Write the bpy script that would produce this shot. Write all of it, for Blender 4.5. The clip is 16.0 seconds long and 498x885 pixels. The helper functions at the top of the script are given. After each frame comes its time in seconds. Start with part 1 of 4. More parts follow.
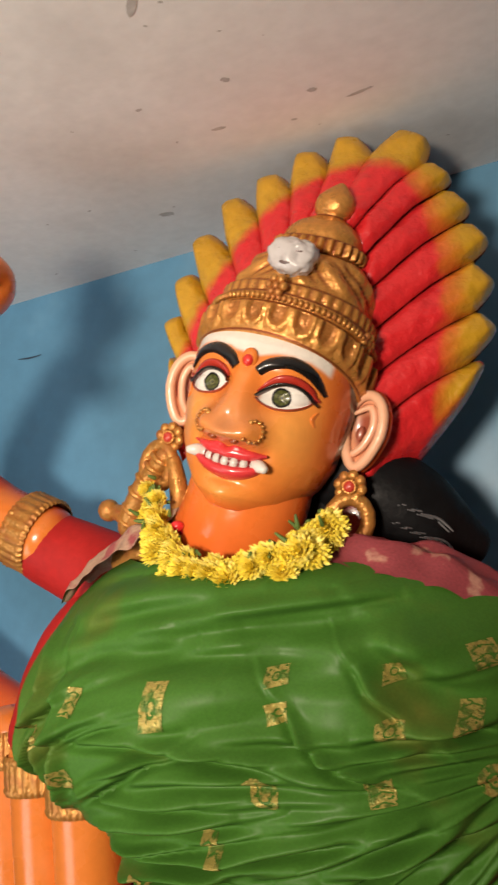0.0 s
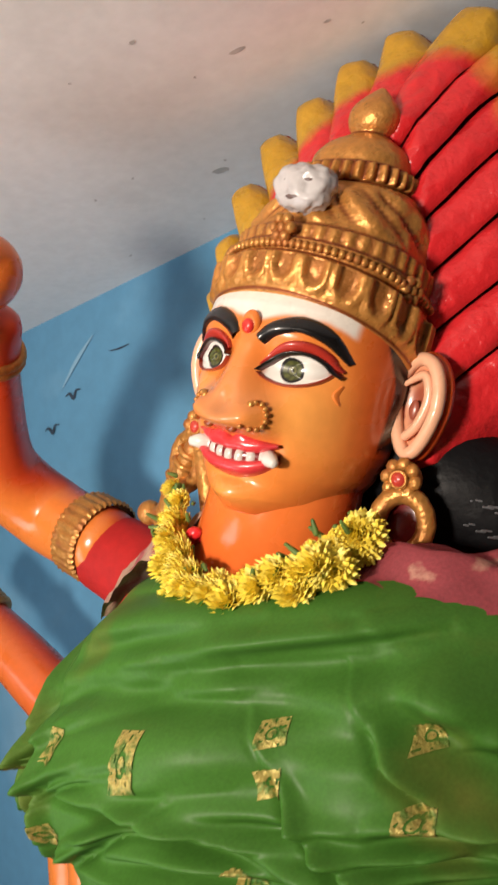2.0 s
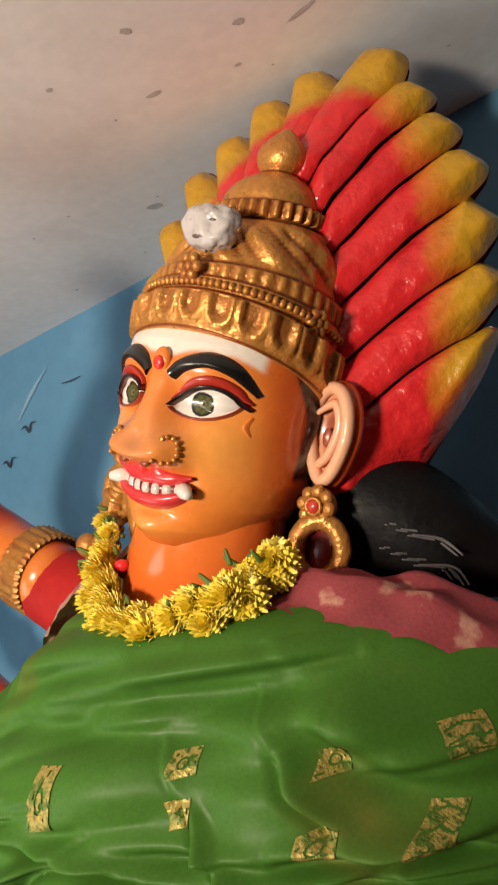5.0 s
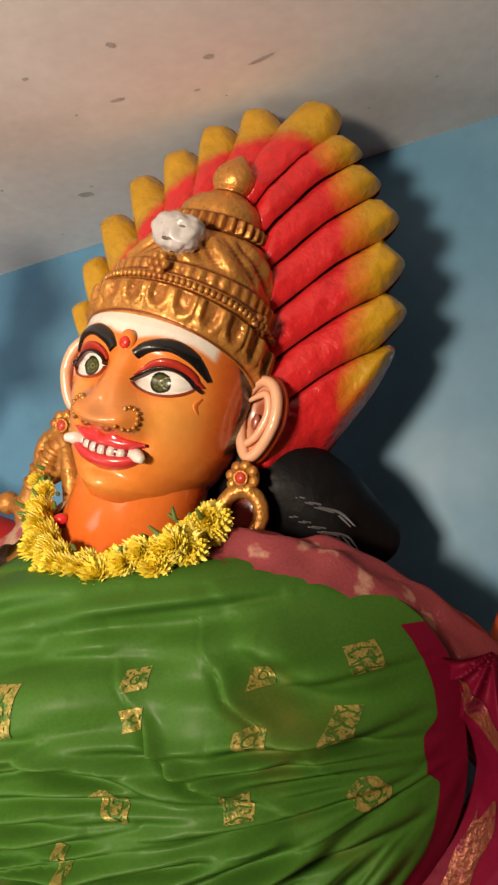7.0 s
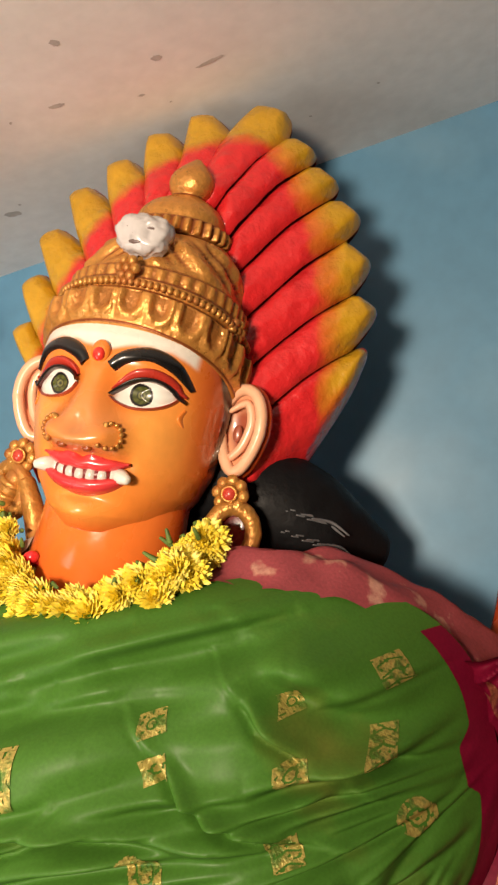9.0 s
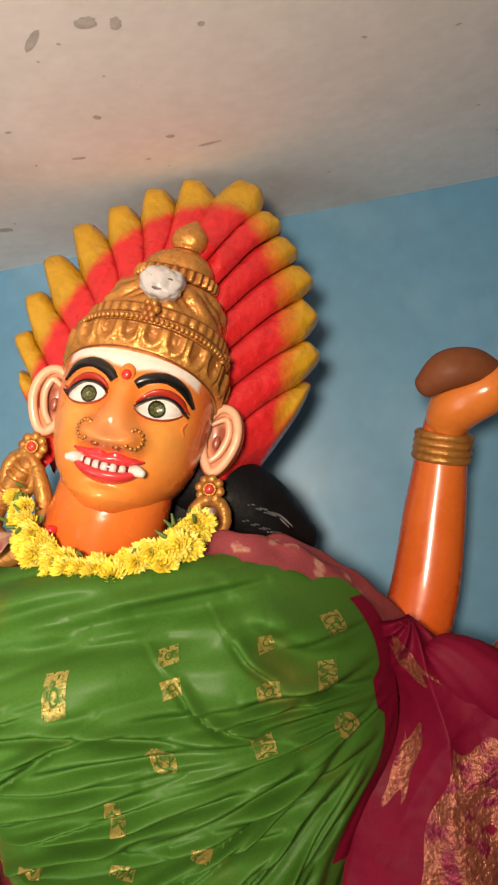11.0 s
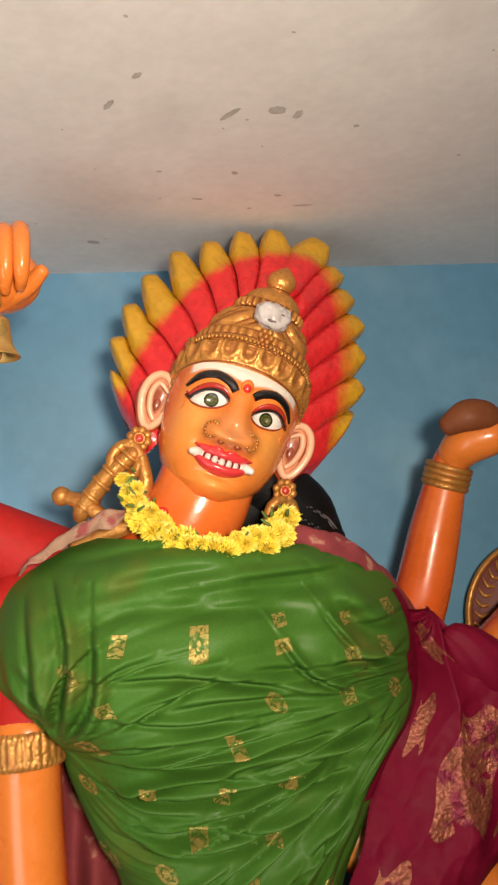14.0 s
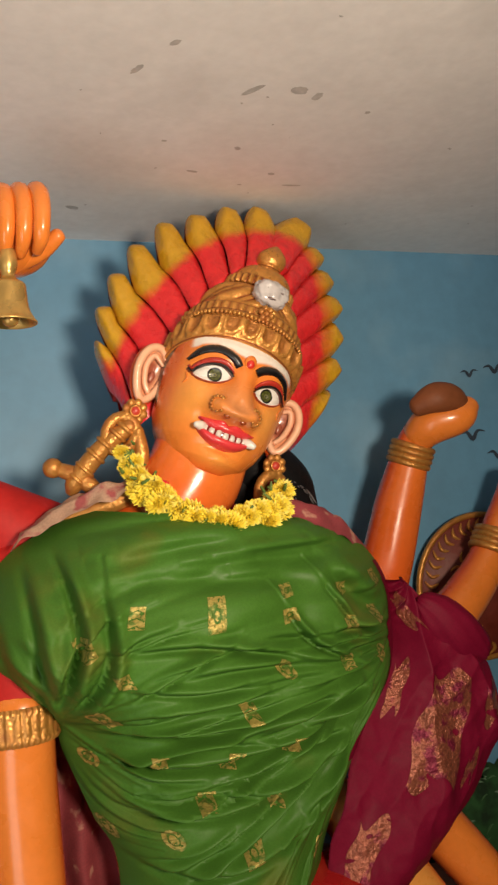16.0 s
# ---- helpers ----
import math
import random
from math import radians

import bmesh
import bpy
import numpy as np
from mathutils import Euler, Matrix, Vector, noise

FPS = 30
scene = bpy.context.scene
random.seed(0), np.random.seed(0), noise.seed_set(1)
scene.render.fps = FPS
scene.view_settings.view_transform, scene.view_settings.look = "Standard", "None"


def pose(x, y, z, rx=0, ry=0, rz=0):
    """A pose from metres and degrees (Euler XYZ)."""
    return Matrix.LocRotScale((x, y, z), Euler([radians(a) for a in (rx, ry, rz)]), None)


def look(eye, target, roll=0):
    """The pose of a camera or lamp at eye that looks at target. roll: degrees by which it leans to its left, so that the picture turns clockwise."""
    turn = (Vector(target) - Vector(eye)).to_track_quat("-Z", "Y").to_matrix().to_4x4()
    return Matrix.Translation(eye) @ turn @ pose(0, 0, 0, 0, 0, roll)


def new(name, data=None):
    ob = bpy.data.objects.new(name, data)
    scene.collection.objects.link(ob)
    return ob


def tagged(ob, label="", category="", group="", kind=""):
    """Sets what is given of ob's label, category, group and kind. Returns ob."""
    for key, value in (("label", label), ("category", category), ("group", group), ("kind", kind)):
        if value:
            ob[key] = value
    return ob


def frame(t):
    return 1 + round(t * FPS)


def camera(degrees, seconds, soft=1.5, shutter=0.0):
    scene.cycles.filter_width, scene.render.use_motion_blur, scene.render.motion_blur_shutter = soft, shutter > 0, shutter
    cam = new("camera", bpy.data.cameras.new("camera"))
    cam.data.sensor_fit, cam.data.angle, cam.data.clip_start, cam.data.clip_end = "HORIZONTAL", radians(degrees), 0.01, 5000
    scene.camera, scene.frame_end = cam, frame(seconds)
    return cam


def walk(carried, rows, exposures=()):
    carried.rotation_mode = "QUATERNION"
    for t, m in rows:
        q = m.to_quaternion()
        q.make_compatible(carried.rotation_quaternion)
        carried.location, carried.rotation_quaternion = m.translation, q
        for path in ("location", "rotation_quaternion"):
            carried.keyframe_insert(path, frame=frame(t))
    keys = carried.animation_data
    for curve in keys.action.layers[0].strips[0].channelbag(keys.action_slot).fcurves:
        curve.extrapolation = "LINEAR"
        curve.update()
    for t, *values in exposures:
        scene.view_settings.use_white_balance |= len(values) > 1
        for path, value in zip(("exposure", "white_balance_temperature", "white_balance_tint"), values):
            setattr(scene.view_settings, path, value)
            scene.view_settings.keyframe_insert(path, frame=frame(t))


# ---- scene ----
cam = camera(37.3, 16.0, soft=2.3, shutter=0.4)
METRES, EYE, TILT, LEAN, TURN = 2.0, 1.75, 7.2007, 6.9912, 23.7368
ROWS = [
    (0.0, 0.0, 0.0, 0.0, 0.0, 0.0, -0.0),
    (0.5, 0.0364, 0.0004, 0.0041, 0.62, 0.0, 1.27),
    (1.0, 0.0395, 0.0274, -0.0006, 2.47, 0.35, 0.63),
    (1.5, 0.0564, 0.0816, -0.0032, 6.38, -0.8, 2.67),
    (2.0, 0.0963, 0.1097, -0.001, 15.3, -0.84, 2.96),
    (2.5, 0.1364, 0.1258, 0.0022, 18.62, 1.84, 5.01),
    (3.0, 0.148, 0.133, 0.0006, 19.39, 1.85, 6.88),
    (3.5, 0.1508, 0.1319, 0.0007, 19.32, 2.14, 6.7),
    (6.0, 0.108, 0.0563, 0.0062, 7.61, -0.11, 3.01),
    (6.5, 0.0933, 0.0272, 0.0036, 3.93, 0.01, 1.5),
    (7.0, 0.0803, 0.03, -0.005, 0.8, -0.29, -0.16),
    (7.5, 0.064, 0.0473, -0.0123, -3.02, 0.07, 1.83),
    (8.0, 0.0454, 0.0396, -0.0086, -5.27, 3.53, 1.28),
    (8.5, 0.0305, 0.0483, -0.0122, -6.52, 3.9, 4.01),
    (9.0, 0.0239, 0.0632, -0.02, -7.42, 2.55, 4.36),
    (9.5, 0.0, 0.0399, -0.0174, -10.34, 2.27, 1.57),
    (12.0, -0.1528, -0.0587, -0.0146, -22.75, 1.22, 0.75),
    (12.5, -0.1913, -0.0543, -0.0187, -23.31, 1.32, -1.07),
    (13.0, -0.2525, -0.0692, -0.017, -24.59, 2.66, -0.87),
    (13.5, -0.2956, -0.0889, -0.0222, -27.31, 1.6, -1.9),
    (14.0, -0.3147, -0.0682, -0.0333, -31.0, 3.72, -5.51),
    (14.5, -0.3155, -0.0162, -0.0399, -38.14, 5.4, -4.96),
    (15.0, -0.3451, -0.0047, -0.0463, -39.94, 4.6, -6.09),
    (15.5, -0.3917, -0.0204, -0.0439, -41.2, 3.83, -6.05),
    (16.0, -0.4032, -0.018, -0.0465, -40.17, 2.92, -6.23),
]
LIGHT = [(0.0, -0.05, 6150, 10), (0.5, 0.20, 6150, 10), (1.0, 0.20, 6100, 10), (2.5, 0.10, 5750, 10), (3.5, 0.02, 5800, 10), (6.0, 0.02, 6450, 10), (7.5, -0.04, 6500, 10), (9.0, 0.22, 6550, 10), (9.5, 0.22, 6500, 10),
         (12.0, 0.12, 6350, 10), (13.5, 0.08, 6250, 10), (14.5, -0.02, 6350, 10), (15.5, -0.19, 6550, 10), (16.0, -0.21, 6550, 10)]
walk(cam, [(t, pose(0, 0, EYE, TILT, LEAN, TURN) @ pose(METRES * x, METRES * y, METRES * z, 90 + pitch, roll, yaw)) for t, x, y, z, yaw, pitch, roll in ROWS], LIGHT)

# ---- light ----
world = bpy.data.worlds.new("world")
scene.world = world
world.use_nodes = True
world.node_tree.nodes["Background"].inputs[0].default_value = (0.9, 0.85, 0.8, 1)
world.node_tree.nodes["Background"].inputs[1].default_value = 0.026


def lamp(name, eye, target, size, size_y, watts, colour):
    data = bpy.data.lights.new(name, "AREA")
    data.shape, data.size, data.size_y, data.energy, data.color = "RECTANGLE", size, size_y, watts, colour
    ob = new(name, data)
    ob.matrix_world = look(eye, target)
    return tagged(ob, kind="structure")


lamp("lamp_bulb", (-0.32, -0.72, 1.84), (-0.64, 1.0, 1.74), 0.24, 0.20, 15.6, (1.0, 0.81, 0.61)).data.spread = radians(118)
# soft fill added from the left, source unseen; it stands inside the closed room
lamp("lamp_left_fill", (-1.65, -0.40, 1.05), (-1.15, 0.7, 1.45), 0.8, 1.5, 7.2, (1.0, 0.95, 0.89)).data.spread = radians(135)


# ---- materials ----
def mat(name, colour, rough=0.5, metal=0.0, var=0.12, scale=9.0, bump=0.15, fine=60.0, coat=0.0, attr="", second=None, mix=(0.45, 0.6), sheen=0.0, spec=0.5):
    """A painted or woven surface: colour with coarse and fine variation, relief and uneven gloss."""
    m = bpy.data.materials.new(name)
    m.use_nodes = True
    nt = m.node_tree
    N, L = nt.nodes, nt.links
    bsdf = N["Principled BSDF"]
    co = N.new("ShaderNodeTexCoord")
    n1, n2 = N.new("ShaderNodeTexNoise"), N.new("ShaderNodeTexNoise")
    n1.inputs["Scale"].default_value, n1.inputs["Detail"].default_value = scale, 5
    n2.inputs["Scale"].default_value, n2.inputs["Detail"].default_value = fine, 3
    for n in (n1, n2):
        L.new(co.outputs["Object"], n.inputs["Vector"])
    hsv = N.new("ShaderNodeHueSaturation")
    if attr:
        a = N.new("ShaderNodeAttribute")
        a.attribute_name = attr
        src = a.outputs["Color"]
    else:
        a = N.new("ShaderNodeRGB")
        a.outputs[0].default_value = (*colour, 1)
        src = a.outputs[0]
    if second:
        ramp = N.new("ShaderNodeMapRange")
        ramp.inputs[1].default_value, ramp.inputs[2].default_value = mix
        mx = N.new("ShaderNodeMix")
        mx.data_type = "RGBA"
        L.new(n1.outputs[0], ramp.inputs[0])
        L.new(ramp.outputs[0], mx.inputs[0])
        L.new(src, mx.inputs[6])
        mx.inputs[7].default_value = (*second, 1)
        src = mx.outputs[2]
    L.new(src, hsv.inputs["Color"])
    add = N.new("ShaderNodeMath")
    add.operation = "ADD"
    L.new(n1.outputs[0], add.inputs[0])
    L.new(n2.outputs[0], add.inputs[1])
    val = N.new("ShaderNodeMapRange")
    val.inputs[1].default_value, val.inputs[2].default_value = 0.6, 1.4
    val.inputs[3].default_value, val.inputs[4].default_value = 1 - var, 1 + var
    L.new(add.outputs[0], val.inputs[0])
    L.new(val.outputs[0], hsv.inputs["Value"])
    L.new(hsv.outputs[0], bsdf.inputs["Base Color"])
    rr = N.new("ShaderNodeMapRange")
    rr.inputs[1].default_value, rr.inputs[2].default_value = 0.35, 0.65
    rr.inputs[3].default_value, rr.inputs[4].default_value = max(0.03, rough - 0.1), min(1, rough + 0.1)
    L.new(n1.outputs[0], rr.inputs[0])
    L.new(rr.outputs[0], bsdf.inputs["Roughness"])
    bsdf.inputs["Metallic"].default_value = metal
    bsdf.inputs["Coat Weight"].default_value = coat
    bsdf.inputs["Coat Roughness"].default_value = 0.09
    bsdf.inputs["Specular IOR Level"].default_value = spec
    if sheen:
        bsdf.inputs["Sheen Weight"].default_value = sheen
    if bump:
        b = N.new("ShaderNodeBump")
        b.inputs["Strength"].default_value, b.inputs["Distance"].default_value = bump, 0.004
        L.new(add.outputs[0], b.inputs["Height"])
        L.new(b.outputs[0], bsdf.inputs["Normal"])
    return m


M_CEIL = mat("ceiling_plaster", (0.85, 0.845, 0.835), 0.8, var=0.07, scale=5, fine=50, bump=0.04, second=(0.72, 0.71, 0.70), mix=(0.55, 0.78))
M_STAIN = mat("damp_stain", (0.52, 0.50, 0.48), 0.85, var=0.2, scale=30, fine=120)
M_WALL = mat("blue_wall_paint", (0.125, 0.315, 0.50), 0.5, var=0.09, scale=2.2, fine=30, bump=0.1, second=(0.25, 0.42, 0.56), mix=(0.54, 0.80))
M_PLAIN = mat("lime_wash", (0.18, 0.16, 0.14), 0.8, var=0.1, scale=4)
M_FLOOR = mat("cement_floor", (0.25, 0.23, 0.21), 0.6, var=0.15, scale=5)
M_INK = mat("dark_wall_paint", (0.03, 0.05, 0.08), 0.6)
M_PALE = mat("pale_wall_paint", (0.26, 0.45, 0.60), 0.5, var=0.08, scale=8)
M_FOLIAGE = mat("painted_foliage", (0.03, 0.11, 0.035), 0.55, var=0.3, scale=14, second=(0.01, 0.03, 0.012))
M_SPRIG = mat("painted_leaf", (0.07, 0.17, 0.07), 0.5, var=0.3, scale=30, second=(0.16, 0.26, 0.18), mix=(0.5, 0.6))
M_PAINT = mat("statue_enamel", (1, 1, 1), 0.30, var=0.07, scale=16, fine=90, bump=0.07, coat=0.36, attr="paint")
M_FLAME = mat("flame_enamel", (1, 1, 1), 0.30, var=0.14, scale=26, fine=55, bump=0.9, coat=0.18, attr="paint")
M_GOLD = mat("gold_paint", (0.56, 0.26, 0.058), 0.38, metal=0.5, var=0.22, scale=40, fine=160, bump=0.35, second=(0.36, 0.13, 0.035), mix=(0.48, 0.70))
M_GILT = mat("gilded_plaster", (1, 1, 1), 0.34, metal=0.45, var=0.20, scale=40, fine=160, bump=0.35, attr="paint")
M_SILK = mat("green_silk", (0.052, 0.146, 0.018), 0.53, var=0.18, scale=7, fine=300, bump=0.05, second=(0.100, 0.115, 0.018), mix=(0.57, 0.78), spec=0.20)
M_ZARI = mat("gold_zari", (0.44, 0.35, 0.09), 0.42, metal=0.35, var=0.30, scale=85, fine=300, bump=0.5, second=(0.10, 0.16, 0.025), mix=(0.47, 0.60))
M_HAIR = mat("black_enamel", (0.006, 0.006, 0.007), 0.55, var=0.3, scale=20, fine=90, bump=0.35, second=(0.02, 0.02, 0.023), mix=(0.68, 0.74), spec=0.15)
M_MAROON = mat("maroon_silk", (0.165, 0.004, 0.024), 0.6, var=0.2, scale=14, fine=250, bump=0.05, spec=0.12)
M_COPPER = mat("copper_zari", (0.32, 0.095, 0.055), 0.38, metal=0.45, var=0.35, scale=38, fine=150, bump=1.0, second=(0.19, 0.015, 0.04), mix=(0.50, 0.60))
M_PINK = mat("pink_cotton", (0.27, 0.045, 0.055), 0.75, var=0.25, scale=22, fine=260, second=(0.42, 0.20, 0.15), mix=(0.60, 0.66))
M_CREAM = mat("cream_cotton", (0.46, 0.29, 0.20), 0.75, var=0.25, scale=25, fine=260, second=(0.30, 0.07, 0.07), mix=(0.48, 0.60))
M_PETAL = mat("yellow_petal", (0.93, 0.76, 0.07), 0.6, var=0.12, scale=60, fine=300, second=(0.88, 0.80, 0.24), mix=(0.5, 0.7))
M_SHIELD = mat("shield_paint", (0.15, 0.022, 0.012), 0.55, var=0.2, scale=20, fine=90, bump=0.3)
M_MATT = mat("matt_enamel", (1, 1, 1), 0.62, var=0.14, scale=14, fine=90, bump=0.15, attr="paint", spec=0.3)
M_LEAF = mat("green_stem", (0.10, 0.17, 0.03), 0.6, var=0.3, scale=50)
M_BRASS = mat("brass_paint", (0.52, 0.33, 0.10), 0.36, metal=0.6, var=0.2, scale=30)
M_PLINTH = mat("plinth_plaster", (0.35, 0.12, 0.08), 0.7, var=0.15, scale=8)

# paint colours of the statue, lighter and deeper skin for its airbrushed shading
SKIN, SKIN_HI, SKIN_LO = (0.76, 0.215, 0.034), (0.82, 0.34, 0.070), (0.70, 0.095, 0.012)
PEACH, WHITE, BLACK = (0.74, 0.34, 0.18), (0.82, 0.76, 0.68), (0.008, 0.007, 0.007)
RED, DARKRED, YELLOW, LIP = (0.68, 0.024, 0.028), (0.16, 0.008, 0.008), (0.56, 0.31, 0.018), (0.62, 0.04, 0.045)
GILT = (0.60, 0.27, 0.060)
BLOUSE = (0.42, 0.014, 0.012)


def mixc(a, b, t):
    t = min(1.0, max(0.0, t))
    return tuple(x + (y - x) * t for x, y in zip(a, b))


def smooth(a, b, x):
    t = min(1.0, max(0.0, (x - a) / (b - a)))
    return t * t * (3 - 2 * t)


def curve(points, s):
    """A smooth curve (Catmull-Rom) through tuples; s from 0 to 1."""
    n = len(points) - 1
    f = min(max(s, 0.0), 1.0) * n
    i = min(int(f), n - 1)
    t = f - i
    p = [np.array(points[min(max(i + k, 0), n)], float) for k in (-1, 0, 1, 2)]
    return 0.5 * (2 * p[1] + (p[2] - p[0]) * t + (2 * p[0] - 5 * p[1] + 4 * p[2] - p[3]) * t * t + (3 * p[1] - p[0] - 3 * p[2] + p[3]) * t ** 3)


class Shape:
    """Gathers surfaces of one mesh: vertices, faces, paint and material slots."""

    def __init__(self):
        self.v, self.f, self.c, self.m, self.at = [], [], [], [], Matrix.Identity(4)

    def grid(self, fn, nu, nv, colour=(1, 1, 1), slot=0, close=False):
        """fn(i/nu, j/nv) gives a point, or (point, colour)."""
        start = len(self.v)
        cols = nu if close else nu + 1
        for j in range(nv + 1):
            for i in range(cols):
                p = fn(i / nu, j / nv)
                c = colour
                if len(p) == 2:
                    p, c = p
                self.v.append(tuple(self.at @ Vector(p)))
                self.c.append(c)
        for j in range(nv):
            for i in range(nu):
                a, b = start + j * cols + i, start + j * cols + (i + 1) % cols
                self.f.append((a, b, b + cols, a + cols))
                self.m.append(slot)

    def tube(self, points, radii, colour=(1, 1, 1), slot=0, n=20, steps=24, flat=1.0, colour2=None, rim=None):
        """A round limb along a smooth curve, with closed, rounded ends."""
        pts = [np.array(curve(points, k / steps)) for k in range(steps + 1)]
        rad = [float(curve([(r,) for r in radii], k / steps)[0]) for k in range(steps + 1)]
        ds = [pts[min(k + 1, steps)] - pts[max(k - 1, 0)] for k in range(steps + 1)]
        cap = 4
        rows = []
        for k in range(cap, 0, -1):
            a = k / cap * math.pi / 2
            d = ds[0] / np.linalg.norm(ds[0])
            rows.append((pts[0] - d * rad[0] * math.sin(a) * 0.7, ds[0], rad[0] * max(math.cos(a), 0.02), 0.0))
        for k in range(steps + 1):
            rows.append((pts[k], ds[k], rad[k], k / steps))
        for k in range(1, cap + 1):
            a = k / cap * math.pi / 2
            d = ds[-1] / np.linalg.norm(ds[-1])
            rows.append((pts[-1] + d * rad[-1] * math.sin(a) * 0.7, ds[-1], rad[-1] * max(math.cos(a), 0.02), 1.0))
        ref = np.array((0.13, -0.93, 0.31))

        def fn(u, v):
            p, d, r, s = rows[int(round(v * (len(rows) - 1)))]
            d = d / np.linalg.norm(d)
            e1 = np.cross(d, ref)
            e1 /= np.linalg.norm(e1)
            e2 = np.cross(d, e1)
            a = u * 2 * math.pi
            q = p + r * (math.cos(a) * e1 + flat * math.sin(a) * e2)
            c = mixc(colour, colour2, s) if colour2 else colour
            # airbrushed shading put into the colour: sides turned from the front take rim
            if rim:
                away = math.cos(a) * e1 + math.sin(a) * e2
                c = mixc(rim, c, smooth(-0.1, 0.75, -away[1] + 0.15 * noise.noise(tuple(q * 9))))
            return tuple(q), c
        self.grid(fn, n, len(rows) - 1, colour, slot, close=True)

    def ball(self, c, r, colour=(1, 1, 1), slot=0, nu=16, nv=10):
        rx, ry, rz = (r, r, r) if isinstance(r, (int, float)) else r
        self.grid(lambda u, v: (c[0] + rx * math.sin(math.pi * (0.01 + 0.98 * v)) * math.cos(2 * math.pi * u), c[1] + ry * math.sin(math.pi * (0.01 + 0.98 * v)) * math.sin(2 * math.pi * u),
                                c[2] + rz * math.cos(math.pi * (0.01 + 0.98 * v))), nu, nv, colour, slot, close=True)

    def ring(self, c, ax, r1, r2, tube, colour=(1, 1, 1), slot=1, nu=32, nv=10, wob=0.0):
        """A closed ring about the axis ax, r1 by r2 wide."""
        q = Vector(ax).to_track_quat("Z", "Y")

        def fn(u, v):
            a, b = 2 * math.pi * u, 2 * math.pi * v
            t = tube * (1 + wob * math.sin(a * 14))
            p = Vector(((r1 + t * math.cos(b)) * math.cos(a), (r2 + t * math.cos(b)) * math.sin(a), t * math.sin(b)))
            return tuple(Vector(c) + q @ p)
        self.grid(fn, nu, nv, colour, slot, close=True)

    def mesh(self, name, mats, parent=None, label="", flat=False):
        me = bpy.data.meshes.new(name)
        me.from_pydata(self.v, [], self.f)
        for m in mats:
            me.materials.append(m)
        me.polygons.foreach_set("material_index", self.m)
        me.polygons.foreach_set("use_smooth", [not flat] * len(self.f))
        at = me.attributes.new("paint", "FLOAT_COLOR", "POINT")
        at.data.foreach_set("color", np.array([(*c, 1.0) for c in self.c], np.float32).ravel())
        bm = bmesh.new()
        bm.from_mesh(me)
        bmesh.ops.remove_doubles(bm, verts=bm.verts, dist=1e-6)
        bmesh.ops.recalc_face_normals(bm, faces=bm.faces)
        bm.to_mesh(me)
        bm.free()
        ob = new(name, me)
        if parent:
            ob.parent = parent
        if label:
            ob["label"] = label
        return ob


def part(name, bm, material, parent=None, label=""):
    me = bpy.data.meshes.new(name)
    bm.to_mesh(me)
    bm.free()
    me.materials.append(material)
    ob = new(name, me)
    if parent:
        ob.parent = parent
    if label:
        ob["label"] = label
    return ob


def box(name, lo, hi, material, bevel=0.0):
    bm = bmesh.new()
    bmesh.ops.create_cube(bm, size=1)
    for v in bm.verts:
        v.co = Vector([(l + h) / 2 + c * (h - l) for l, h, c in zip(lo, hi, v.co)])
    if bevel:
        bmesh.ops.bevel(bm, geom=list(bm.edges), offset=bevel, segments=3, affect="EDGES")
    return part(name, bm, material)


# ---- the shrine room ----
WALL_Y, TOP = 1.384, EYE + 0.621
tagged(box("floor", (-2.4, -2.6, -0.1), (2.0, WALL_Y, 0.0), M_FLOOR), "grey cement floor of the small shrine room", "floor", kind="structure")
tagged(box("wall_west", (-2.5, -2.6, 0.0), (-2.4, WALL_Y, TOP), M_PLAIN), "plain lime-washed side wall", "wall", kind="structure")
tagged(box("wall_east", (2.0, -2.6, 0.0), (2.1, WALL_Y, TOP), M_PLAIN), "plain lime-washed side wall", "wall", kind="structure")
tagged(box("wall_south", (-2.5, -2.7, 0.0), (2.1, -2.6, TOP), M_PLAIN), "plain lime-washed front wall", "wall", kind="structure")
wall = tagged(box("wall_north", (-2.5, WALL_Y, 0.0), (2.1, WALL_Y + 0.12, TOP), M_WALL), "back wall painted sky blue with soft clouds", "wall", kind="structure")

ceiling = Shape()
ceiling.grid(lambda u, v: (-2.5 + 4.6 * u, -2.7 + (WALL_Y + 2.82) * v, TOP), 60, 60, slot=0)
ceiling.grid(lambda u, v: (-2.5 + 4.6 * u, -2.7 + (WALL_Y + 2.82) * v, TOP + 0.12), 1, 1, slot=0)


def stain(x, y, rx, ry, turn):
    """A flake-edged damp patch just under the ceiling."""
    def fn(u, v):
        a = 2 * math.pi * u
        k = v * (1 + 0.35 * noise.noise((3 * math.cos(a) + 9 * x, 3 * math.sin(a) + 9 * y, 0)))
        px, py = rx * k * math.cos(a), ry * k * math.sin(a)
        c, s = math.cos(turn), math.sin(turn)
        return (x + c * px - s * py, y + s * px + c * py, TOP - 0.0006)
    ceiling.grid(fn, 18, 2, slot=1, close=True)


